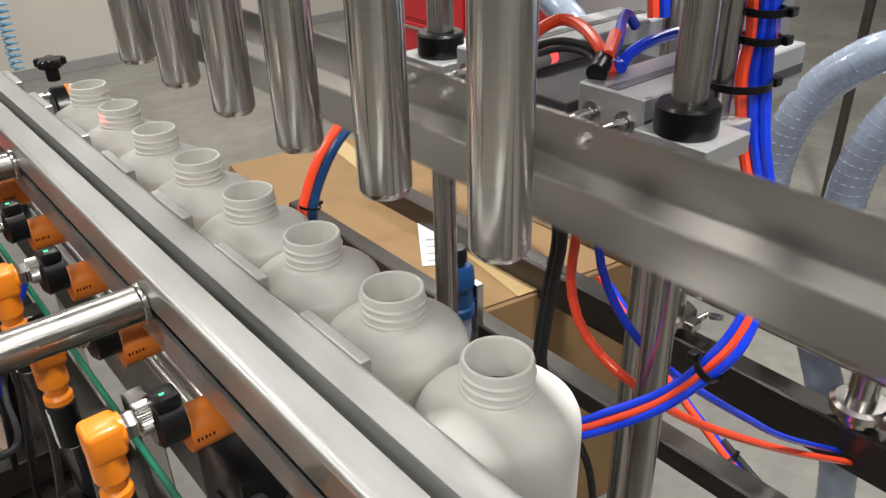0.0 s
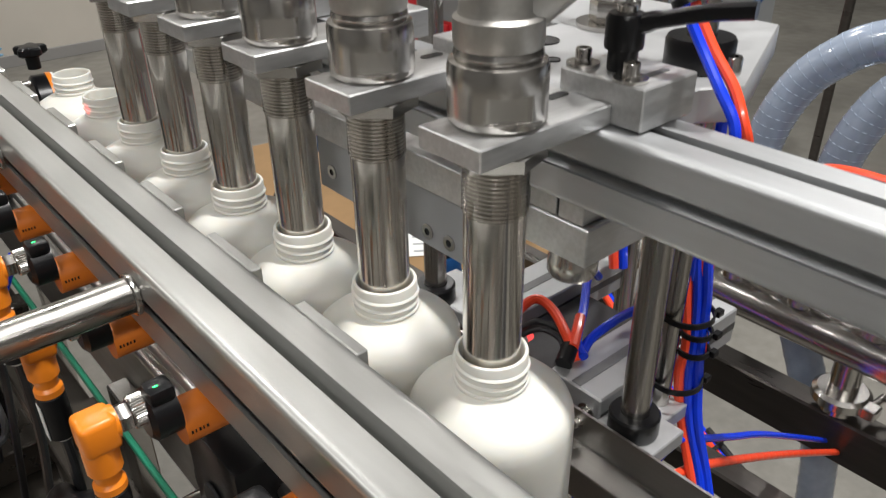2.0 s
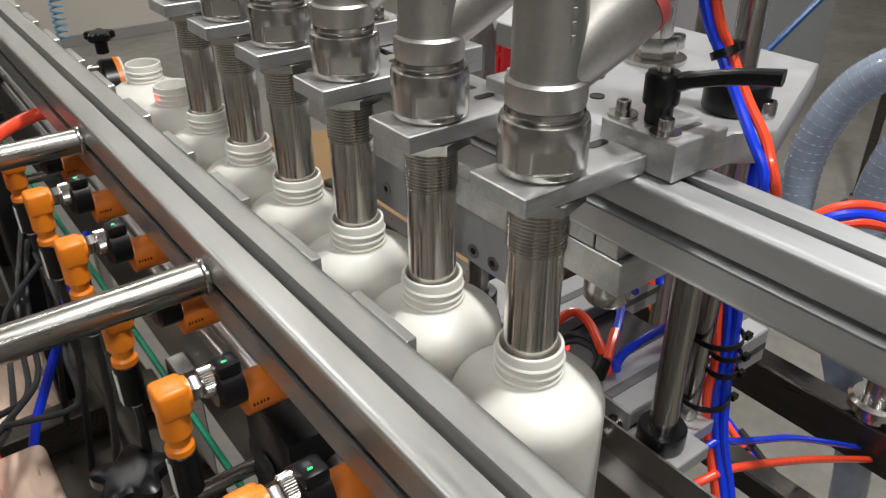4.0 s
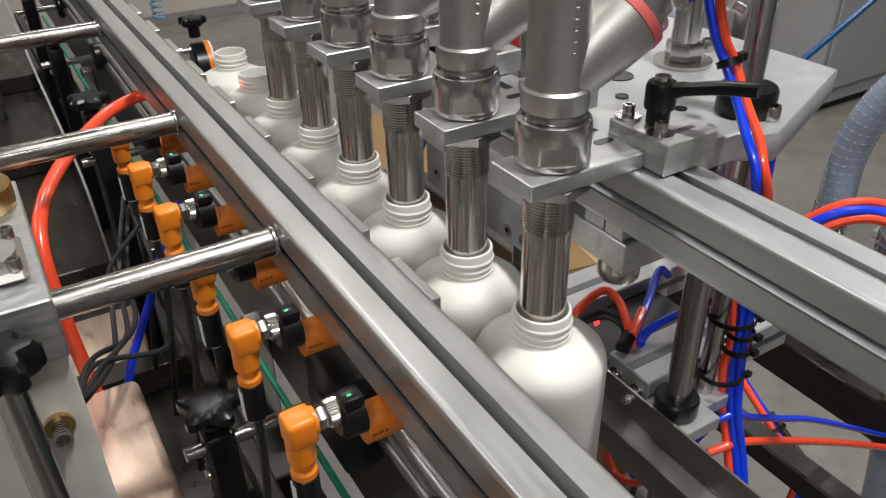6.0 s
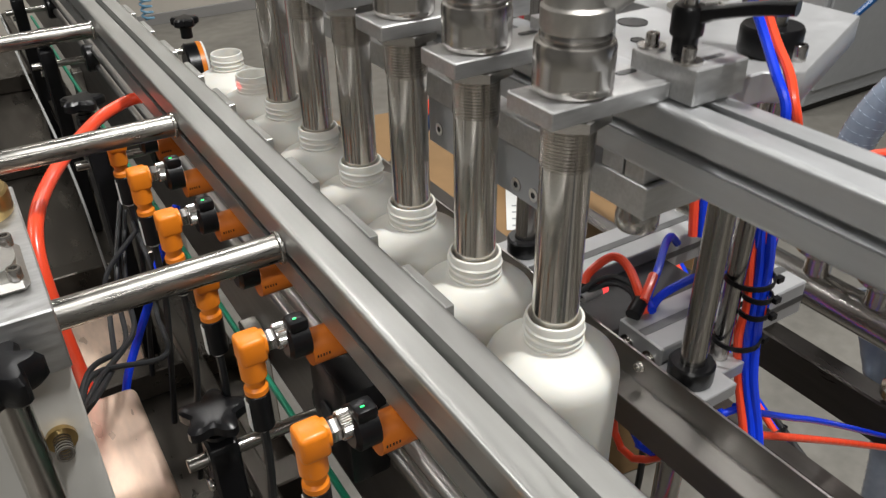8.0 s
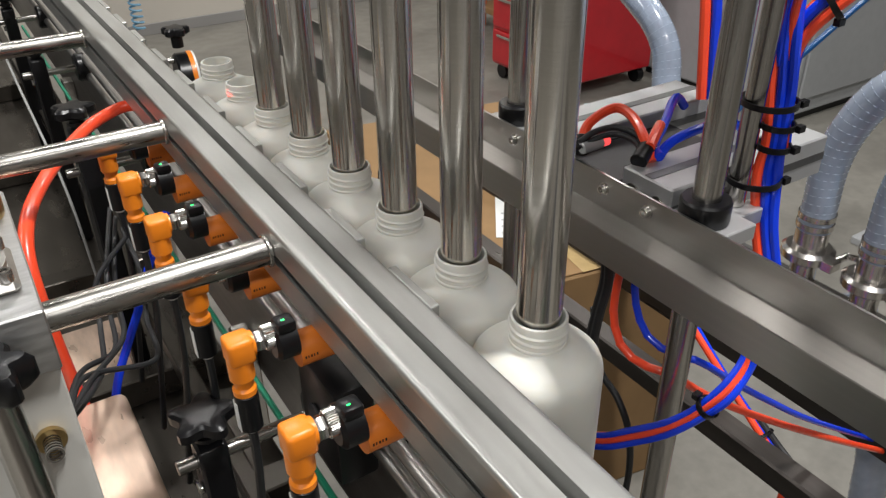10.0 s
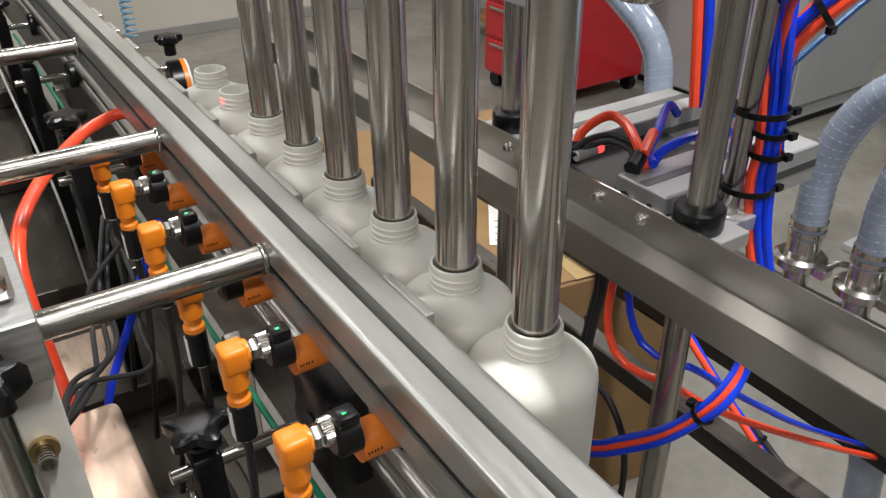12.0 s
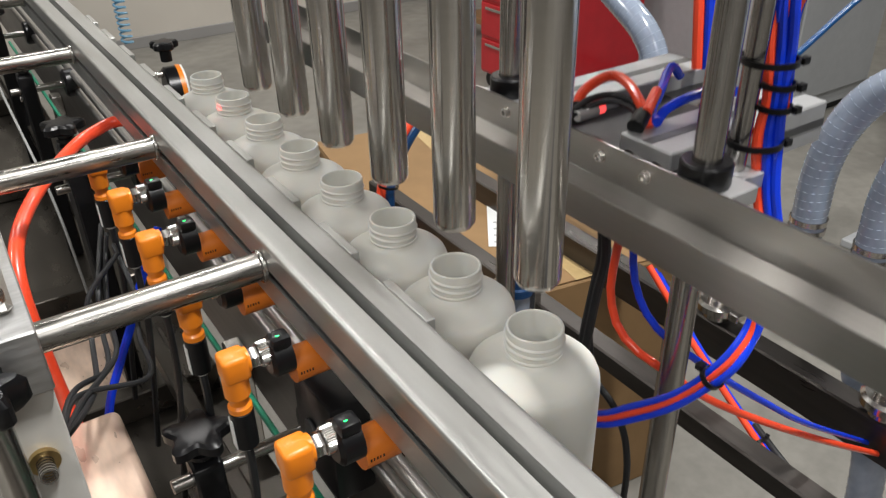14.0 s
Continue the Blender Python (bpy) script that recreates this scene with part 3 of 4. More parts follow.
# ---- sensors under the guide rail ----
def sensor(y):
    t = thing("sensor", (-0.15, y, -0.02), "orange and black sensor with an angled cable plug", "sensor", "sensors along the guide rail")
    z = 0.001
    cap = part("sensor_cap", lathe([(0, 0), (0.011, 0), (0.0142, 0.0025), (0.0142, 0.0155), (0, 0.0155)], (-0.1635, y, z - 0.0075), (1, 0, 0), 28), BLACK, t)
    part("cap_lug", box(-0.1615, -0.1475, y - 0.011, y + 0.003, z + 0.002, z + 0.0115, 0.003, seg=2), BLACK, cap)
    part("led", box(-0.1572, -0.1548, y - 0.0068, y - 0.0058, z + 0.0116, z + 0.0122, 0.0002), LED, cap)
    body = part("sensor_body", lathe([(0, 0), (0.0126, 0), (0.0126, 0.035), (0, 0.035)], (-0.1478, y, z - 0.0205), (1, 0, 0), 28), LABEL_O, t, "orange sensor barrel")
    for k in range(5):
        part("print_bar", box(-0.1458 + k * 0.0021, -0.1447 + k * 0.0021 - 0.0003 * (k % 2), y - 0.0127, y - 0.0121, z - 0.0212, z - 0.0192, 0), BLACK, body)
    global OFFSET
    OFFSET = Vector((0.0035, 0, 0))
    kn = lathe([(0, 0), (0.0078, 0), (0.0088, 0.0009), (0.0088, 0.0078), (0.0075, 0.0086), (0, 0.0086)], (-0.1725, y, z - 0.002), (1, 0, 0), 72)
    for i, v in enumerate(kn.verts):
        across = Vector((0, v.co.y - y, v.co.z - z + 0.002))
        if across.length > 0.0085 and i % 2:
            v.co -= across * 0.075
    n = part("plug_nut", kn, STEEL, t, "knurled metal plug nut")
    part("nut_hex", nut((-0.1795, y, z - 0.002), (-0.1727, y, z - 0.002), 0.0076), STEEL, n)
    part("stem", rod((-0.1655, y, z - 0.002), (-0.1636, y, z - 0.003), 0.0062), BLACK, n)
    plug = part("plug", tube([(-0.1797, y, z - 0.002), (-0.186, y, z - 0.002), (-0.1895, y, z - 0.0055), (-0.19, y, z - 0.013), (-0.19, y, z - 0.026)], 0.0088, 16, 5), ORANGE, t, "orange angled plug")
    part("plug_elbow", box(-0.1985, -0.1802, y - 0.0092, y + 0.0092, z - 0.013, z + 0.0068, 0.0035, seg=3), ORANGE, plug)
    part("plug_collar", lathe([(0, 0), (0.0085, 0), (0.0066, 0.004), (0.0066, 0.007), (0.0082, 0.009), (0.0082, 0.013), (0, 0.013)], (-0.19, y, z - 0.0262), (0, 0, -1), 20), ORANGE, plug)
    sl = part("cable_sleeve", rod((-0.19, y, z - 0.0395), (-0.19, y, z - 0.071), 0.0084, 16), BLACK, t)
    part("sleeve_ring", rod((-0.19, y, z - 0.0712), (-0.19, y, z - 0.0742), 0.0052, 14), PAPER, sl)
    part("sleeve_tag", box(-0.1985, -0.1977, y - 0.004, y + 0.004, z - 0.07, z - 0.045, 0.0003), PAPER, sl)
    part("cable", tube([(-0.19, y, z - 0.071), (-0.19, y, z - 0.1), (-0.192, y + 0.004, z - 0.15), (-0.2, y + 0.01, z - 0.22), (-0.21, y + 0.03, z - 0.32)], 0.0033, 8, 6), RUBBER, t)
    OFFSET = Vector((0, 0, 0))
    return t


s0 = sensor(0.08)
for k in (-2, -1, 1, 2, 3, 4):
    copy_thing(s0, pose(-0.15, 0.08 + k * PITCH, -0.02))



# ---- air tubes on the filling head ----
def lines(names_mats, path, r, parent, spread, label=""):
    """A few tubes side by side along one path."""
    for i, (nm, m) in enumerate(names_mats):
        dx, dy, dz = (spread[j] * (i - (len(names_mats) - 1) / 2) for j in range(3))
        pts = [(x + dx + 0.0012 * math.sin(3 * k + i), y + dy + 0.0012 * math.cos(2 * k + i), z + dz) for k, (x, y, z) in enumerate(path)]
        part(nm, tube(pts, r, 10, 8), m, parent, label)


def tie(place, way, r, parent, tail=(1, 0, 0)):
    t = part("cable_tie", ring(Vector(place) - Vector(way).normalized() * 0.0025, way, r - 0.0012, r + 0.0006, 0.005, 20), BLACK, parent, "black nylon cable tie")
    c = Vector(place) + Vector(tail).normalized() * (r + 0.003)
    part("tie_head", box(c.x - 0.004, c.x + 0.004, c.y - 0.003, c.y + 0.003, c.z - 0.003, c.z + 0.003, 0.0006), BLACK, t)


RB = [("red_tube", RED), ("blue_tube", BLUE), ("blue_tube", BLUE), ("red_tube", RED)]
down = [(0.266, 0.046, 0.0612), (0.264, 0.042, 0.0), (0.262, 0.038, -0.04), (0.262, 0.033, -0.08), (0.262, 0.03, -0.118), (0.262, 0.025, -0.16), (0.262, 0.0235, -0.195), (0.262, 0.016, -0.24), (0.262, -0.004, -0.297), (0.25, -0.03, -0.35)]
lines([("red_tube", RED), ("blue_tube", BLUE), ("blue_tube", BLUE)], down, 0.0045, head, (0.0042, -0.0056, 0))
loop = [(0.2, -0.036, -0.292), (0.19, -0.042, -0.316), (0.17, -0.043, -0.339), (0.16, -0.028, -0.369), (0.15, -0.007, -0.397), (0.14, 0.022, -0.426), (0.13, 0.052, -0.452), (0.13, 0.11, -0.487), (0.14, 0.2, -0.5)]
lines([("blue_tube", BLUE), ("red_tube", RED), ("blue_tube", BLUE)], loop, 0.0032, head, (0.001, 0.004, 0.0031))
lines([("blue_tube", BLUE), ("red_tube", RED)], [(x + 0.006, y, z + 0.001) for x, y, z in loop], 0.003, head, (0.001, 0.0044, 0.0034))
arc = [(0.266, 0.022, -0.17), (0.267, 0.028, -0.135), (0.268, 0.032, -0.106), (0.272, 0.0295, -0.079), (0.281, 0.019, -0.0545), (0.3, -0.003, -0.027), (0.32, -0.02, -0.0165), (0.34, -0.039, -0.018), (0.37, -0.09, -0.03)]
lines([("blue_tube", BLUE), ("red_tube", RED)], arc, 0.0046, head, (0.003, -0.006, -0.0055))
lines([("red_tube", RED), ("blue_tube", BLUE)], [(x + 0.007, y + 0.003, z + 0.006 * k / 8) for k, (x, y, z) in enumerate(arc)], 0.0042, head, (0.004, -0.007, -0.006))
tie((0.284, 0.016, -0.052), (0.5, -0.6, 0.6), 0.0125, head, (0.4, -0.4, -1))
lines([("blue_tube", BLUE), ("red_tube", RED)], [(0.157, 0.034, 0.19), (0.16, 0.0225, 0.155), (0.165, 0.014, 0.137), (0.16, -0.008, 0.114), (0.152, -0.026, 0.098), (0.148, -0.0385, 0.083), (0.15, -0.044, 0.068), (0.165, -0.036, 0.043), (0.2, -0.012, 0.0), (0.24, 0.016, -0.032), (0.258, 0.033, -0.055), (0.261, 0.033, -0.1)], 0.0034, head, (0.005, -0.0045, 0.0))
for z in (-0.1275, -0.1955):
    tie((0.2535, 0.031, z), (0, 0, 1), 0.0225, head, (0.8, -0.8, 0))
for z in (-0.148, -0.1665):
    tie((0.263, 0.025, z), (0, 0, 1), 0.0135, head, (0.5, -1, 0))
tie((0.165, 0.014, 0.137), (0, -0.6, -1), 0.0085, head, (1, 0, 0.2))
tie((0.162, -0.034, -0.358), (-0.1, 0.55, -0.79), 0.0098, head, (-0.3, 0.8, 0.6))
cl = part("fitting_block", nut((0.16, 0.07, 0.205), (0.16, 0.045, 0.185), 0.013), STEEL, head, "cluster of steel tube fittings")
for i, (dx, dy, dz) in enumerate(((0.012, -0.012, -0.008), (-0.012, -0.006, -0.004), (0.004, -0.02, 0.012), (0.02, 0.0, 0.014), (-0.008, 0.012, 0.016))):
    e = Vector((0.16, 0.05, 0.185))
    part("push_fitting", nut(e, e + Vector((dx, dy, dz)) * 1.6, 0.0068), STEEL, cl)
    part("fitting_collar", rod(e + Vector((dx, dy, dz)) * 1.6, e + Vector((dx, dy, dz)) * 2.1, 0.0052, 14), STEEL, cl)
# short tubes over the cylinders
OFFSET = Vector((0.02, 0.018, -0.0065))
part("red_tube", tube([(0.158, 0.146, -0.185), (0.172, 0.152, -0.172), (0.204, 0.154, -0.165), (0.206, 0.132, -0.167), (0.192, 0.1, -0.176), (0.187, 0.085, -0.19)], 0.0047), RED, head)
part("red_tube", tube([(0.222, 0.112, -0.172), (0.205, 0.101, -0.174), (0.188, 0.0905, -0.178)], 0.005), RED, head)
part("fitting", rod((0.196, 0.098, -0.18), (0.172, 0.087, -0.187), 0.0078, 18), BLACK, head, "black push-in tube fitting")
part("fitting", rod((0.152, 0.14, -0.192), (0.162, 0.148, -0.183), 0.0078, 18), BLACK, head)
part("blue_tube", tube([(0.192, 0.081, -0.185), (0.205, 0.1, -0.184), (0.244, 0.126, -0.18), (0.285, 0.156, -0.178), (0.302, 0.164, -0.178), (0.313, 0.163, -0.19)], 0.0045), BLUE, head)
part("blue_tube", tube([(0.2, 0.09, -0.192), (0.212, 0.091, -0.182), (0.23, 0.0895, -0.176), (0.2583, 0.0882, -0.174), (0.285, 0.083, -0.175), (0.312, 0.08, -0.19)], 0.0045), BLUE, head)
part("black_lead", tube([(0.15, 0.14, -0.182), (0.168, 0.14, -0.176), (0.1916, 0.1367, -0.176), (0.1992, 0.1156, -0.179), (0.1905, 0.0971, -0.185), (0.175, 0.09, -0.19)], 0.003), RUBBER, head)
part("black_lead", tube([(0.15, 0.137, -0.186), (0.17, 0.135, -0.18), (0.189, 0.13, -0.18), (0.194, 0.112, -0.183), (0.185, 0.096, -0.189)], 0.0026), RUBBER, head)
sw = part("reed_switch", rod((0.15, 0.1364, -0.187), (0.174, 0.1362, -0.186), 0.0055, 14), ALU_L, head, "slim steel switch body")
part("switch_glow", rod((0.1741, 0.1362, -0.186), (0.182, 0.1361, -0.1855), 0.0048, 12), LED_R, sw, "small glowing red switch lamp")
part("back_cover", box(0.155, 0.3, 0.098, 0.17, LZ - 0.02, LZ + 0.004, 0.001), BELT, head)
part("upper_red_tube", tube([(0.352, 0.21, 0.02), (0.347, 0.195, -0.04), (0.34, 0.178, -0.1), (0.333, 0.16, -0.185)], 0.0055), RED, head)
part("upper_blue_tube", tube([(0.36, 0.2, 0.02), (0.354, 0.186, -0.04), (0.347, 0.17, -0.1), (0.34, 0.154, -0.185)], 0.0055), BLUE, head)
lines([("hanging_black_lead", RUBBER), ("hanging_black_lead", RUBBER)], [(0.23, 0.1745, -0.3068), (0.23, 0.1645, -0.3668), (0.23, 0.172, -0.4224), (0.23, 0.1796, -0.4934), (0.23, 0.1884, -0.5646), (0.23, 0.2184, -0.7146)], 0.0055, head, (0.004, 0.009, 0.0))

OFFSET = Vector((0, 0, 0))

# ---- frame bars and lower machine frame ----
fr = thing("filling_machine_base", (0.66, 0.3, FLOOR), "dark reflective stainless base of the filling machine", "machine base")
part("long_bar", box(0.645, 0.685, -1.2, 1.1, -0.515, -0.447, 0.003), FRAME, fr)
part("lower_bar", box(0.44, 0.475, -1.2, 1.1, -0.475, -0.44, 0.003), FRAME, fr)
for x, y in ((0.665, 1.05), (0.665, -1.1)):
    lg = part("leg", box(x - 0.019, x + 0.019, y - 0.019, y + 0.019, FLOOR + 0.05, -0.45 if x > 0.5 else -0.33, 0.003), DARKST, fr)
    part("foot", lathe([(0, FLOOR), (0.03, FLOOR), (0.03, FLOOR + 0.008), (0.008, FLOOR + 0.014), (0.008, FLOOR + 0.05), (0, FLOOR + 0.05)], (x, y, 0), n=20), BLACK, lg)

# slung tubes that bend as the filler lifts their near ends: chains of short rigid pieces
def slung(raised, lowered, r, material, label, count=40):
    t = thing("air_line", raised[-1], label, "air tube")
    span = [sum((Vector(b) - Vector(a)).length for a, b in zip(line, line[1:])) for line in (raised, lowered)]
    h = max(span) * 1.02 / count
    prof = [(0, -0.0012), (r * 0.96, -0.0012), (r, 0), (r, h), (r * 0.96, h + 0.0012), (0, h + 0.0012)]
    pieces = []
    for k in range(count):
        ob = part("tube_piece", lathe(prof, raised[-1], n=12), material, t)
        pieces.append(ob)
    return t, pieces, raised, lowered


def chain_poses(t, count, raised, lowered, f):
    """Poses of the pieces in their thing's space; f: 1 with the filler raised, 0 with it down."""
    mid = smooth_line([Vector(b).lerp(Vector(a), f) for a, b in zip(raised, lowered)], 12)
    gone = [0.0]
    for a, b in zip(mid, mid[1:]):
        gone.append(gone[-1] + (b - a).length)

    def spot(d):
        k = max(i for i in range(len(gone) - 1) if gone[i] <= d)
        return mid[k].lerp(mid[k + 1], (d - gone[k]) / max(1e-9, gone[k + 1] - gone[k]))
    out = []
    for k in range(count):
        far, near = spot(gone[-1] * (k + 1) / count * 0.99999), spot(gone[-1] * k / count)
        q = Vector((0, 0, 1)).rotation_difference(near - far)
        out.append(Matrix.LocRotScale(far - t.location, q, None))
    return out


SLUNG = [
    slung([(0.215, 0.116, 0.02), (0.215, 0.1075, -0.06), (0.22, 0.0925, -0.1018), (0.23, 0.0731, -0.1337), (0.25, 0.0517, -0.1657), (0.3, 0.0383, -0.2145), (0.36, 0.0256, -0.2676), (0.45, 0.02, -0.3436), (0.668, 0.028, -0.506)],
          [(0.215, 0.116, -0.267), (0.215, 0.1075, -0.347), (0.22, 0.08, -0.375), (0.23, 0.045, -0.32), (0.25, 0.015, -0.243), (0.3, 0.0156, -0.2696), (0.36, 0.0173, -0.3038), (0.44, 0.0165, -0.348), (0.668, 0.021, -0.503)],
          0.0038, BLUE, "thin blue air tube slung below the frame"),
    slung([(0.217, 0.125, 0.02), (0.215, 0.1332, -0.0625), (0.215, 0.1354, -0.1027), (0.215, 0.1228, -0.1379), (0.22, 0.1021, -0.1627), (0.23, 0.0766, -0.1823), (0.28, 0.0643, -0.2347), (0.33, 0.0486, -0.2764), (0.43, 0.0335, -0.3506), (0.53, 0.0212, -0.4202), (0.668, 0.008, -0.512)],
          [(0.217, 0.125, -0.267), (0.215, 0.1332, -0.35), (0.215, 0.12, -0.39), (0.216, 0.09, -0.39), (0.225, 0.05, -0.345), (0.24, 0.008, -0.278), (0.28, 0.0065, -0.2874), (0.33, 0.004, -0.3097), (0.43, 0.0065, -0.3676), (0.53, 0.0068, -0.4272), (0.668, 0.002, -0.509)],
          0.0044, RED, "thin red air tube slung below the frame")]
bun = thing("tube_bundle", (0.5, 0.1, -0.465), "bundle of red and blue air tubes tied with black ties", "air tube")
lines([("red_tube", RED), ("blue_tube", BLUE), ("blue_tube", BLUE)], [(0.5, 0.32, -0.3), (0.5, 0.2522, -0.3565), (0.5, 0.2327, -0.3755), (0.5, 0.1618, -0.4242), (0.5, 0.1, -0.4651), (0.5, 0.056, -0.4965), (0.5, 0.0436, -0.5219), (0.495, 0.05, -0.6), (0.48, 0.08, -0.8)], 0.005, bun, (0.004, -0.0045, -0.0055))
lines([("black_lead", RUBBER)], [(0.505, 0.115, -0.448), (0.508, 0.08, -0.472), (0.508, 0.046, -0.492), (0.505, 0.028, -0.525), (0.5, 0.03, -0.6)], 0.005, bun, (0, 0, 0))
tie((0.5, 0.1, -0.4651), (0, -0.8, -0.55), 0.0125, bun)
tie((0.5, 0.045, -0.513), (0, -0.4, -0.9), 0.0135, bun)
solo("power_lead", tube([(0.3, 0.2471, -0.2586), (0.3, 0.2271, -0.3386), (0.3, 0.1867, -0.3659), (0.3, 0.1593, -0.4119), (0.3, 0.1528, -0.501), (0.3, 0.1728, -0.701)], 0.0045), RUBBER, "hanging black power lead", "cable", at=(0.3, 0.15, -0.3))
ft = thing("tube_bundle", (0.42, 0.95, -0.5), "short tied bundle of red and dark blue tubes", "air tube")
lines([("red_tube", RED), ("blue_tube", NAVY)], [(0.5, 0.95, -0.25), (0.47, 0.95, -0.275), (0.441, 0.95, -0.311), (0.415, 0.95, -0.363), (0.4, 0.95, -0.42), (0.4, 0.95, -0.6)], 0.0095, ft, (0.016, -0.008, -0.003))
tie((0.409, 0.95, -0.385), (0.2, 0, 1), 0.021, ft)
fg = thing("filter_regulator", (0.4, 0.511, -0.37), "dark blue air filter regulator with a clear bowl", "air regulator")
part("body", lathe([(0, -0.318), (0.02, -0.318), (0.026, -0.326), (0.027, -0.35), (0.024, -0.352), (0.024, -0.385), (0.027, -0.388), (0.027, -0.402), (0, -0.402)], (0.4, 0.511, 0), n=24), NAVY, fg)
part("bowl", lathe([(0, -0.4025), (0.022, -0.4025), (0.0225, -0.43), (0.02, -0.452), (0.009, -0.462), (0, -0.462)], (0.4, 0.511, 0), n=24), HOSE, fg, "clear plastic bowl")
part("knob", lathe([(0, -0.3175), (0.014, -0.3175), (0.016, -0.312), (0.016, -0.296), (0.013, -0.29), (0, -0.29)], (0.4, 0.511, 0), n=20), BLACK, fg)
part("side_fitting", nut((0.374, 0.511, -0.37), (0.35, 0.505, -0.37), 0.011), STEEL, fg)
part("bracket", box(0.426, 0.4395, 0.495, 0.527, -0.468, -0.36, 0.001), STEEL, fg)
solo("orange_lead", tube([(0.68, -0.12, -0.52), (0.66, -0.1, -0.58), (0.62, -0.06, -0.7), (0.6, 0.0, -0.85)], 0.009), ORANGE, "orange cable hanging from the frame", "cable", at=(0.66, -0.1, -0.6))

# ---- product manifold with clamped hoses ----
MX = 0.66
man = thing("manifold", (MX, 0.1, -0.36), "polished stainless product manifold with clamped hose unions", "manifold")
part("main_pipe", rod((MX, -0.65, -0.341), (MX, 0.72, -0.341), 0.0285, 32), STEEL, man)


def union(y, z0, up, parent):
    s = 1 if up else -1
    neck = 0.044 if up else 0.055
    u = part("branch_pipe", rod((MX, y, z0), (MX, y, z0 + s * neck), 0.0185, 24), STEEL, parent)
    zc = z0 + s * neck
    cl = part("clamp", lathe([(0, -0.01), (0.031, -0.01), (0.0365, -0.0055), (0.0365, 0.0055), (0.031, 0.01), (0, 0.01)], (MX, y, zc), n=28), STEEL, u, "hinged steel pipe clamp")
    part("clamp_bolt", rod((MX - 0.012, y - 0.036, zc), (MX + 0.034, y - 0.04, zc), 0.0055), STEEL, cl)
    part("wing_nut", ring((MX + 0.03, y - 0.054, zc + 0.002), (0.3, 0.2, 1), 0.0075, 0.0135, 0.0055, 18), STEEL, cl)
    part("clamp_lug", box(MX - 0.018, MX + 0.004, y - 0.05, y - 0.032, zc - 0.008, zc + 0.008, 0.002), STEEL, cl)
    part("ferrule", rod((MX, y, zc + s * 0.01), (MX, y, zc + s * (0.05 if up else 0.024)), 0.0225, 24), STEEL, u)
    return zc + s * 0.05


def helix(points, r, step, wire):
    """A wire wound round a smooth line."""
    line = smooth_line(points, 30)
    x, out, gone = None, [], 0.0
    for i, q in enumerate(line):
        d = (line[min(i + 1, len(line) - 1)] - line[max(i - 1, 0)]).normalized()
        x = frame_of(d)[0] if x is None else (x - d * x.dot(d)).normalized()
        gone += (q - line[i - 1]).length if i else 0
        a = 2 * math.pi * gone / step
        out.append((q, x.copy(), d.cross(x), gone))
    pts2, k, s = [], 0, 0.0
    while s < out[-1][3]:
        while k < len(out) - 2 and out[k + 1][3] < s:
            k += 1
        q, ux, uy, g0 = out[k]
        f = (s - g0) / max(1e-9, out[k + 1][3] - g0)
        a = 2 * math.pi * s / step
        pts2.append(q.lerp(out[k + 1][0], f) + (ux * math.cos(a) + uy * math.sin(a)) * r)
        s += step / 14
    return tube(pts2, wire, 4, 1)


for k in range(-3, 6):
    y = 0.196 - k * 0.0955
    if k in (0, 1, 2, -3, 3):
        base = union(y, -0.3145, True, man)
        top = -0.233
        h = thing("hose", (MX, y, base), "clear bluish reinforced product hose", "hose", "product hoses")
        pts = [(MX, y, base - 0.012), (MX, y, -0.19), (MX, y, -0.14), (MX, y - 0.01, -0.087), (MX + 0.005, y - 0.031, -0.038), (MX + 0.01, y - 0.062, -0.003), (MX + 0.02, y - 0.108, 0.025), (MX + 0.04, y - 0.22, 0.052), (MX + 0.07, y - 0.4, 0.04)]
        if k == -3:
            pts = [(MX, y, base - 0.012), (MX + 0.01, y + 0.01, -0.19), (MX + 0.03, y + 0.04, -0.13), (MX + 0.04, y + 0.06, -0.075), (MX + 0.04, y + 0.09, -0.035), (MX + 0.04, y + 0.14, -0.003), (MX + 0.04, y + 0.2, 0.028), (MX + 0.04, y + 0.3, 0.07)]
        part("wall", tube(pts, 0.0235, 20, 8), HOSE, h)
        for dz in (0.004, 0.018):
            part("hose_band", ring((MX, y, base - 0.012 + dz), (0, 0, 1), 0.0236, 0.0252, 0.008, 24), STEEL, h)
        part("spiral", helix(pts, 0.0233, 0.0125, 0.0007), WIRE, h)
for y in (0.023, -0.168, 0.31):
    union(y, -0.362, False, man)
solo("drop_hose", tube([(0.76, 0.16, -0.36), (0.745, 0.125, -0.42), (0.74, 0.1, -0.47), (0.738, 0.06, -0.56), (0.74, 0.045, -0.64), (0.75, 0.04, -0.8), (0.78, 0.08, -1.06)], 0.026, 16, ribs=0.0006, rib_len=0.016), HOSE, "clear bluish hose hanging below the manifold", "hose", at=(0.74, 0.06, -0.55))


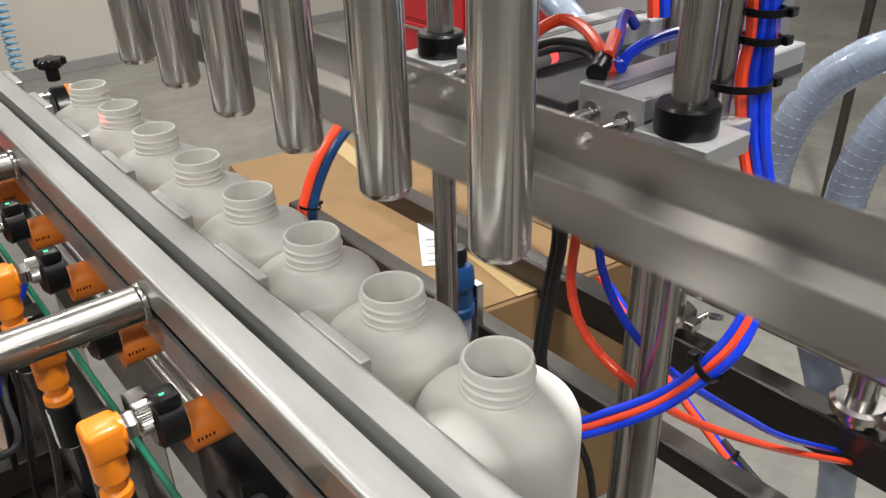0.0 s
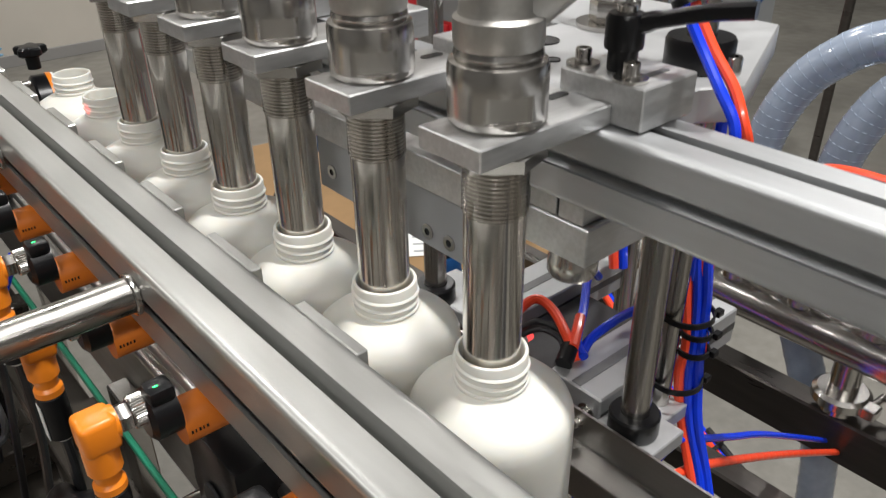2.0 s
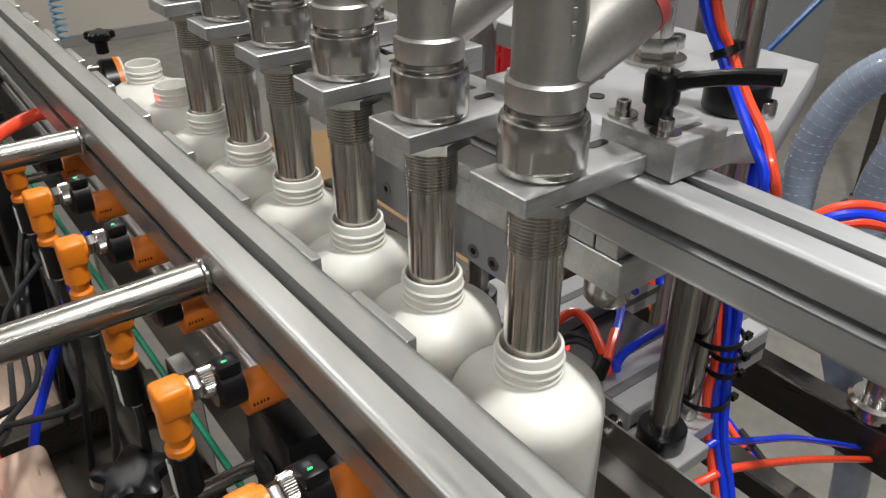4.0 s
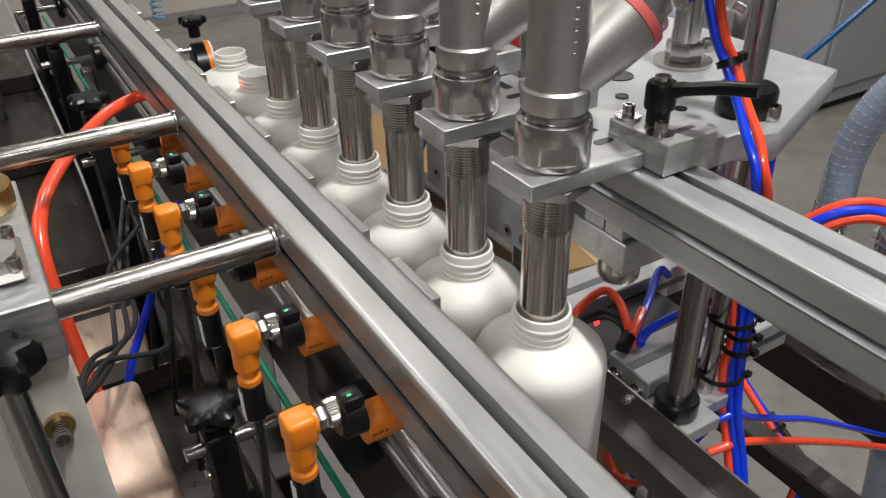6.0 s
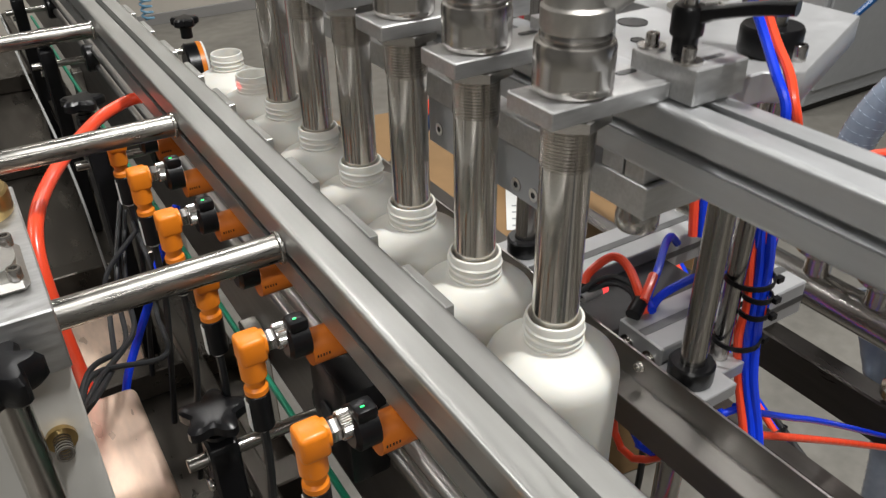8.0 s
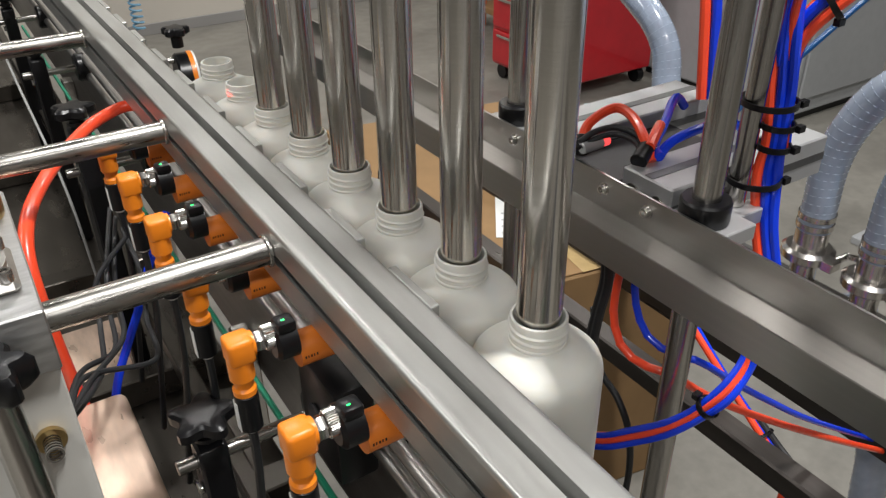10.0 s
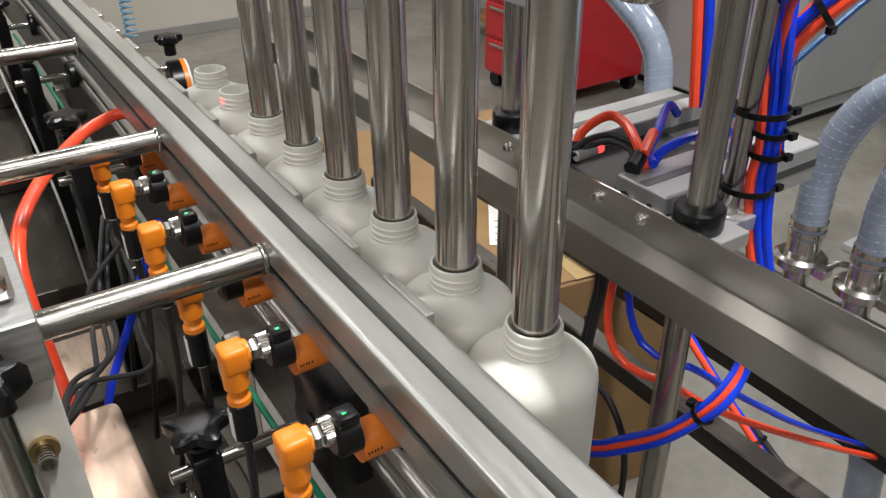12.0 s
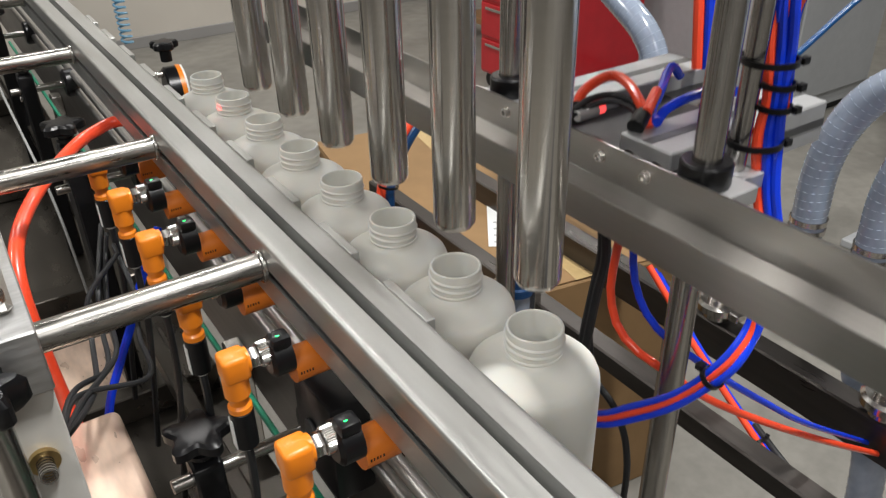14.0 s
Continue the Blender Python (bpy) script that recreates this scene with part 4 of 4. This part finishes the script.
# ---- left of the rail: carriage block, star knobs, brackets ----
car = thing("carriage_block", (-0.37, 0.19, -0.3), "milled aluminium carriage block on a pale plate", "bearing block")
part("block", box(-0.47, -0.286, 0.119, 0.31, 0.0, 0.045, 0.0012), ALU_M, car)
part("upright_plate", box(-0.47, -0.2875, 0.124, 0.142, -0.62, -0.0005, 0.0012), PALE, car)
part("bearing_flange", box(-0.343, -0.293, 0.145, 0.205, 0.0452, 0.053, 0.004), CAST, car)
bb = part("bearing_ring", ring((-0.318, 0.175, 0.0532), (0, 0, 1), 0.0125, 0.021, 0.004), CAST, car)
part("bearing_bore", rod((-0.318, 0.175, 0.0532), (-0.318, 0.175, 0.0545), 0.0123), BLACK, bb)
for x, y in ((-0.3, 0.152), (-0.3, 0.198), (-0.336, 0.152)):
    cap_screw(x, y, 0.0532, car, 0.0045)
part("brass_bush", lathe([(0.008, 0.0452), (0.026, 0.0452), (0.0265, 0.047), (0.0265, 0.062), (0.025, 0.064), (0.008, 0.064)], (-0.315, 0.272, 0), n=28), BRASS, car, "brass flanged bush")
for a in range(4):
    part("bush_hole", rod((-0.315 + 0.017 * math.cos(a * 1.57 + 0.4), 0.272 + 0.017 * math.sin(a * 1.57 + 0.4), 0.0641), (-0.315 + 0.017 * math.cos(a * 1.57 + 0.4), 0.272 + 0.017 * math.sin(a * 1.57 + 0.4), 0.0646), 0.003, 12), BLACK, car)
part("brass_plug", lathe([(0, 0), (0.009, 0), (0.0098, 0.0015), (0.0098, 0.005), (0, 0.005)], (-0.306, 0.1235, -0.052), (0, -1, 0), 18), BRASS, car, "brass plug")
for k in range(6):
    part("spring_coil", ring((-0.306, 0.1183 - 0.0027 * k, -0.0515), (0, -1, 0.12), 0.0042, 0.0056, 0.0014, 14), STEEL, car)


def star(x, y, z, r, h, parent, lobes=6, name="star_knob", way=(0, 0, 1)):
    """A lobed black hand knob."""
    n = lobes * 8
    bm = bmesh.new()
    ax, ay, az = frame_of(way)
    rings = []
    for rr, hh in ((0.8, 0), (1.0, 0.2), (1.0, 0.75), (0.85, 0.95), (0.45, 1.0)):
        rings.append([bm.verts.new(Vector((x, y, z)) + (ax * math.cos(a) + ay * math.sin(a)) * r * rr * (1 - 0.18 * (1 - math.cos(lobes * a)) * (rr > 0.5)) + az * h * hh)
                      for a in (2 * math.pi * i / n for i in range(n))])
    for a, b in zip(rings, rings[1:]):
        for i in range(n):
            bm.faces.new((a[i], a[(i + 1) % n], b[(i + 1) % n], b[i]))
    bm.faces.new(rings[0][::-1])
    bm.faces.new(rings[-1])
    bmesh.ops.recalc_face_normals(bm, faces=bm.faces)
    return part(name, bm, BLACK, parent, "black lobed hand knob")


sp = thing("adjusting_spindle", (-0.318, 0.082, -0.4), "black star knob on a polished steel spindle", "hand knob")
star(-0.325, 0.1, 0.011, 0.0265, 0.023, sp)
part("spindle", rod((-0.324, 0.1, -0.6), (-0.324, 0.1, 0.0118), 0.0105, 24), STEEL, sp)

# square stainless duct, machine bed and cross members beneath
du = thing("square_duct", (-0.257, 0.1, -0.3), "rectangular stainless duct with a warm reflection in its colour", "duct")
part("duct_body", box(-0.345, -0.2385, 0.1465, 0.366, -0.3, -0.22, 0.009, seg=4), WARM_REFLECT, du)
part("end_cap", box(-0.337, -0.2465, 0.3665, 0.369, -0.292, -0.228, 0.001), WARM_REFLECT, du)
bed = thing("machine_bed", (-0.4, 1.0, FLOOR), "stainless machine bed with dark open channels", "machine bed")
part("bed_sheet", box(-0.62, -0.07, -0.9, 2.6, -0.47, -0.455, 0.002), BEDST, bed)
# thin pale plate added to show the bed sheet's bright reflection
part("bed_reflection", box(-0.32, -0.17, 0.665, 0.86, -0.4548, -0.452, 0.001), WARM_REFLECT, bed, "pale patch for the warm reflection on the bed sheet")
part("bed_front", box(-0.62, -0.605, -0.9, 2.6, -0.75, -0.471, 0.002), STEEL_Y, bed)
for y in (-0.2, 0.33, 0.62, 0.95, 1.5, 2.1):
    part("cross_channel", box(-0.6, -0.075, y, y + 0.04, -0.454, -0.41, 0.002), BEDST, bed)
for x, y in ((-0.58, -0.8), (-0.58, 0.9), (-0.58, 2.5), (-0.1, 2.5)):
    part("leg", box(x - 0.02, x + 0.02, y - 0.02, y + 0.02, FLOOR, -0.4715, 0.003), STEEL_Y, bed)
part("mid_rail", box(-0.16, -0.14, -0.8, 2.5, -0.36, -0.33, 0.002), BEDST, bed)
for y in (0.05, 0.5, 0.98):
    part("rail_post", box(-0.158, -0.142, y, y + 0.02, -0.409, -0.3605, 0.001), STEEL_Y, bed)
tb = thing("sensor_housing", (-0.1, 0.11, -0.16), "black square sensor housing below the rail", "sensor")
part("housing", box(-0.125, -0.09, 0.08, 0.15, -0.17, -0.075, 0.004, seg=2), BLACK, tb)
part("lens", rod((-0.1255, 0.115, -0.12), (-0.128, 0.115, -0.12), 0.012, 20), RUBBER, tb)
gr = thing("guide_rods", (-0.1, 0.5, -0.13), "pair of round stainless side guide rods", "guide rod")
for x, z in ((-0.094, -0.105), (-0.094, -0.135)):
    part("rod", rod((x, -0.5, z), (x, 1.9, z), 0.0062, 16), STEEL_Y, gr)
part("green_strip", box(-0.125, -0.12, -0.5, 1.9, -0.215, -0.207, 0.001), GREENP, gr, "thin green wear strip")


def clamp(x, y, z, tall=0.12, arm=0.09, drop=0.055, wide=0.014):
    """A black guide-rail clamp: slim slotted post, head, lobed knob on top and a steel cross rod with a round end."""
    t = thing("rail_clamp", (x, y, z - tall), "black plastic guide rail clamp with a lobed knob", "clamp", "guide rail clamps")
    side = [(y - wide, z - tall), (y + wide, z - tall), (y + wide, z - 0.075), (y + 0.014, z - 0.03), (y + 0.015, z - 0.004), (y + 0.01, z), (y - 0.01, z), (y - 0.015, z - 0.004), (y - 0.014, z - 0.03), (y - wide, z - 0.075)]
    post = part("post", prism(side, "x", x - 0.012, x + 0.012, 0.0025), BLACK, t)
    part("slot", box(x - 0.0127, x - 0.0121, y - 0.0025, y + 0.0025, z - 0.03, z - 0.012, 0), RUBBER, post)
    part("neck", rod((x, y, z + 0.0004), (x, y, z + 0.015), 0.0085, 16), BLACK, post)
    part("neck_ring", ring((x, y, z + 0.004), (0, 0, 1), 0.0086, 0.0115, 0.004, 16), BLACK, post)
    star(x, y, z + 0.0152, 0.028, 0.014, t, 5, "knob")
    part("cross_rod", rod((x - 0.028, y, z - drop), (x + arm, y, z - drop), 0.006, 16), STEEL_X, t)
    part("rod_screw", nut((x - 0.017, y - 0.006, z - 0.042), (x - 0.0122, y - 0.006, z - 0.042), 0.0055), STEEL, post)
    part("end_block", lathe([(0, -0.012), (0.021, -0.012), (0.025, -0.008), (0.025, 0.006), (0.021, 0.01), (0, 0.01)], (x + arm, y, z - drop), (1, 0, 0), 20), BLACK, t)
    return t


clamp(-0.204, 0.158, -0.137, 0.3, 0.1, 0.019, 0.018)
clamp(-0.181, 0.71, -0.062, 0.38, 0.08, 0.06, 0.03)
clamp(-0.17, 1.17, -0.092, 0.36, 0.07, 0.03)
clamp(-0.163, 1.62, -0.1, 0.35, 0.065, 0.03)
tk = thing("disc_clamp", (0.115, 1.34, -0.3), "black clamp with an orange and white edged disc", "clamp")
star(0.114, 1.34, -0.14, 0.03, 0.018, tk, 5, "knob")
part("stem", rod((0.114, 1.34, -0.165), (0.114, 1.34, -0.1405), 0.012), BLACK, tk)
part("disc", lathe([(0, 0), (0.05, 0), (0.054, 0.004), (0.054, 0.026), (0, 0.026)], (0.10, 1.335, -0.23), (1, -0.1, 0), 32), BLACK, tk)
part("orange_rim", ring((0.1265, 1.333, -0.23), (1, -0.1, 0), 0.03, 0.0545, 0.009, 32), ORANGE, tk, "orange disc rim")
part("white_rim", ring((0.136, 1.332, -0.23), (1, -0.1, 0), 0.03, 0.0535, 0.004, 32), PAPER, tk)
part("axle", rod((0.0, 1.35, -0.19), (0.1, 1.336, -0.19), 0.007), STEEL, tk)
part("post", box(0.1, 0.128, 1.325, 1.355, -0.5, -0.286, 0.003), BLACK, tk)
# tubes and leads beside the rail
solo("air_line", tube([(-0.11, 0.62, -0.02), (-0.128, 0.636, -0.022), (-0.15, 0.632, -0.025), (-0.187, 0.602, -0.03), (-0.246, 0.502, -0.035), (-0.28, 0.412, -0.05), (-0.285, 0.37, -0.12), (-0.275, 0.38, -0.3)], 0.0072, 12), RED, "thick red air tube looping beside the rail", "air tube", at=(-0.2, 0.55, -0.05))
solo("air_line", tube([(-0.14, 0.47, -0.09), (-0.1792, 0.44, -0.1397), (-0.198, 0.42, -0.1657), (-0.2203, 0.41, -0.2017), (-0.2426, 0.4, -0.2433), (-0.262, 0.395, -0.32), (-0.265, 0.4, -0.45)], 0.0046), BLUE, "blue air tube beside the machine bed", "air tube", at=(-0.22, 0.41, -0.2))
for i, (x, y) in enumerate(((-0.241, 0.39), (-0.217, 0.42), (-0.2, 0.37), (-0.228, 0.405))):
    solo("sensor_lead", tube([(-0.19, y + 0.05 + 0.02 * i, -0.09), (x + 0.01, y + 0.03, -0.12), (x, y, -0.15), (x - 0.012, y - 0.09, -0.135), (-0.268 - 0.002 * i, 0.225 + 0.008 * i, -0.1), (-0.29 - 0.002 * i, 0.165, -0.075), (-0.32, 0.155, -0.09)], 0.0026, 8), RUBBER,
         "black sensor lead gathered beside the plate", "cable", "sensor leads", at=(x, y, -0.15))
solo("white_lead", tube([(-0.25, 2.0, 0.0), (-0.22, 1.5, -0.02), (-0.215, 1.05, -0.1), (-0.205, 0.85, -0.2), (-0.2, 0.8, -0.35)], 0.002, 8), STRIP, "thin pale grey lead hanging by the bed", "cable", at=(-0.22, 1.2, -0.1))

beam = bpy.data.lights.new("sensor_beam", "SPOT")
beam.energy, beam.color, beam.spot_size, beam.spot_blend, beam.shadow_soft_size = 0.35, (1, 0.05, 0.05), radians(12), 0.6, 0.002
new("sensor_beam", beam).matrix_world = look((-0.078, 0.57, -0.006), (0, 0.578, -0.012))

mc = thing("dark_machine", (-0.75, 2.6, FLOOR), "dark enclosed labelling machine beside the line", "machine")
part("housing", box(-1.3, -0.27, 1.9, 3.4, FLOOR + 0.08, 0.35, 0.01), BELT, mc)
part("panel", box(-1.2, -0.33, 1.885, 1.8995, -0.7, 0.25, 0.004), RUBBER, mc)
for x in (-1.25, -0.32):
    part("foot", rod((x, 2.05, FLOOR), (x, 2.05, FLOOR + 0.0795), 0.025, 16), BLACK, mc)

# ---- things standing in the hall ----
bx = thing("cardboard_box", (0.72, 1.1, FLOOR), "closed brown cardboard box on the floor", "box")
part("carton", box(0.43, 1.0, 0.57, 1.46, FLOOR, -0.5, 0.004), CARD, bx)
part("flap", box(0.432, 0.712, 0.575, 1.455, -0.499, -0.4955, 0.001), CARD, bx)
part("flap", box(0.718, 0.998, 0.575, 1.455, -0.499, -0.4955, 0.001), CARD, bx)
part("tape", box(0.69, 0.74, 0.572, 1.458, -0.4953, -0.4948, 0), mat("packing_tape", (0.5, 0.36, 0.17), 0.25, 0, grain=0.05), bx, "glossy brown packing tape")


def turned_box(x0, x1, y0, y1, z0, z1):
    bm = box(x0, x1, y0, y1, z0, z1, 0.0001)
    bmesh.ops.rotate(bm, cent=(0, 0, 0), matrix=Matrix.Rotation(radians(64.5), 3, "Z"), verts=bm.verts)
    bmesh.ops.translate(bm, vec=(0.673, 0.819, 0), verts=bm.verts)
    return bm


lb = part("packing_label", turned_box(-0.09, 0.09, -0.042, 0.042, -0.4946, -0.4938), PAPER, bx, "white packing label")
part("label_print", turned_box(0.045, 0.08, -0.038, 0.0, -0.4936, -0.4932), YELLOWG, lb)
for k in range(4):
    part("print_bar", turned_box(-0.075 + k * 0.028, -0.069 + k * 0.028, -0.035, 0.03, -0.4936, -0.4932), GREYP, lb)
bx.rotation_euler = (0, 0, radians(-9.5))
rc = thing("tool_cabinet", (2.5, 2.85, FLOOR), "glossy red steel tool cabinet", "cabinet")
part("carcass", box(2.2, 2.85, 2.55, 3.1, FLOOR + 0.08, -0.2, 0.01), REDP, rc)
for k in range(4):
    d = part("drawer", box(2.187, 2.1995, 2.57, 3.08, FLOOR + 0.1 + k * 0.19, FLOOR + 0.27 + k * 0.19, 0.004), REDP, rc)
    part("handle", box(2.175, 2.1865, 2.62, 3.03, FLOOR + 0.24 + k * 0.19, FLOOR + 0.255 + k * 0.19, 0.002), STEEL, d)
for x, y in ((2.25, 2.6), (2.8, 2.6), (2.25, 3.05), (2.8, 3.05)):
    part("castor", rod((x - 0.02, y, FLOOR + 0.04), (x + 0.02, y, FLOOR + 0.04), 0.04, 16), BLACK, rc)
gc = thing("grey_cabinet", (3.28, 2.2, FLOOR), "tall grey painted steel cabinet", "cabinet")
part("carcass", box(2.93, 3.64, 1.73, 2.7, FLOOR + 0.04, 0.9, 0.01), GREYP, gc)
part("door", box(2.96, 3.61, 1.715, 1.7295, FLOOR + 0.12, 0.85, 0.004), GREYP, gc)
part("plinth", box(2.96, 3.61, 1.76, 2.68, FLOOR, FLOOR + 0.04, 0), BLACK, gc)
rk = thing("pallet_rack", (3.2, 3.6, FLOOR), "orange storage rack holding brown cartons", "rack")
for x, y in ((2.75, 3.3), (3.55, 3.3), (2.75, 4.0), (3.55, 4.0)):
    part("upright", box(x - 0.03, x + 0.03, y - 0.03, y + 0.03, FLOOR, 1.0, 0.003), ORANGEP, rk)
for z in (FLOOR + 0.1, -0.55, 0.1):
    part("shelf", box(2.72, 3.58, 3.27, 4.03, z, z + 0.04, 0.003), TIMBER, rk)
for x, z, h in ((2.9, FLOOR + 0.141, 0.22), (3.2, FLOOR + 0.141, 0.3), (2.95, -0.509, 0.3), (3.3, -0.509, 0.25)):
    cb = thing("carton", (x, 3.5, z), "small brown carton on the rack", "box", "cartons on the rack")
    part("body", box(x - 0.12, x + 0.12, 3.3, 3.7, z, z + h, 0.004), CARD, cb)
    part("tape", box(x - 0.025, x + 0.025, 3.298, 3.3, z + 0.01, z + h - 0.002, 0), PAPER, cb)
solo("baseboard", box(-7, 9, 5.03, 5.049, FLOOR, FLOOR + 0.07, 0.002), WALLD, "dark skirting along the wall", "baseboard", kind="structure")
bm = bmesh.new()
bmesh.ops.create_icosphere(bm, subdivisions=4, radius=1.0)
for v in bm.verts:
    n3 = noise.noise(v.co * 2.2) * 0.25 + noise.noise(v.co * 6.0) * 0.1
    v.co = Vector((1.3 + v.co.x * 0.17 * (1 + n3), 1.25 + v.co.y * 0.16 * (1 + n3), -0.7 + max(-0.5, v.co.z) * 0.18 * (1 + n3)))
solo("plastic_sack", bm, mat("pale_blue_sacking", (0.4, 0.56, 0.6), 0.35, 0, grain=0.08, scale=30, bump=0.4, bump_scale=60), "crumpled pale blue plastic sack on a trestle", "sack", at=(1.28, 1.25, -0.79))
tr = thing("trestle", (1.28, 1.25, FLOOR), "low dark trestle table", "table")
part("table_top", box(1.02, 1.6, 1.02, 1.5, -0.82, -0.7905, 0.003), DARKST, tr)
for x in (1.06, 1.56):
    for y in (1.06, 1.46):
        part("leg", box(x - 0.02, x + 0.02, y - 0.02, y + 0.02, FLOOR, -0.8205, 0.002), DARKST, tr)
fs = thing("floor_stand", (2.61, 0.94, FLOOR), "grey steel floor stand with flat base bars", "stand")
part("pole", rod((2.61, 0.94, FLOOR + 0.012), (2.61, 0.94, 0.55), 0.017, 16), FRAME, fs)
part("pole_foot", lathe([(0, 0), (0.05, 0), (0.05, 0.008), (0.026, 0.02), (0.026, 0.045), (0, 0.045)], (2.61, 0.94, FLOOR), n=20), STEEL, fs)
part("base_bar", box(2.2, 2.55, 0.86, 0.92, FLOOR, FLOOR + 0.03, 0.004), GREYP, fs)
part("base_bar", box(2.39, 2.45, 0.5, 0.855, FLOOR, FLOOR + 0.03, 0.004), GREYP, fs)
solo("loose_lead", tube([(0.5, 0.25, -0.05), (0.75, 0.28, 0.03), (1.2, 0.35, 0.17), (1.9, 0.6, 0.45)], 0.0045, 8), NAVY, "dark blue cable slung across", "cable", at=(1, 0.3, 0.1))
coil = [(0.275 + 0.018 * math.cos(a * 0.9), 2.5 + 0.018 * math.sin(a * 0.9), -0.2 - a * 0.0028) for a in range(80)]
solo("coiled_air_line", tube(coil, 0.004, 6, 2), mat("pale_blue_tube", (0.2, 0.42, 0.6), 0.3, 0, grain=0.05), "pale blue coiled air line", "air tube", at=(0.275, 2.5, -0.4))

# ---- motion ----
HEAD_ROWS = [(0.0, 0.287), (0.3, 0.286), (0.4, 0.279), (0.5, 0.262), (0.75, 0.217), (1.0, 0.1715), (1.25, 0.1265), (1.5, 0.083), (1.6, 0.065), (1.7, 0.048), (1.85, 0.031), (2.0, 0.0198), (2.25, 0.0055),
             (2.5, 0.0005), (3.0, 0.0), (7.0, 0.0), (7.25, 0.002), (7.5, 0.0085), (7.7, 0.0215), (8.75, 0.12), (9.7, 0.2035), (9.9, 0.216), (10.1, 0.218), (13.6, 0.218), (13.7, 0.221), (13.8, 0.229), (13.9, 0.242), (14.0, 0.258)]


def motions():
    walk(head, [(t, pose(0, 0, z)) for t, z in HEAD_ROWS])
    for line, pieces, raised, lowered in SLUNG:
        steps = [(t, chain_poses(line, len(pieces), raised, lowered, z / 0.287)) for t, z in HEAD_ROWS]
        for k, ob in enumerate(pieces):
            walk(ob, [(t, poses[k]) for t, poses in steps])
    walk(tray, [(0.0, pose(-0.03, 0, 0)), (0.1, pose(0, 0, 0)), (14.0, pose(0, 0, 0))])


motions()
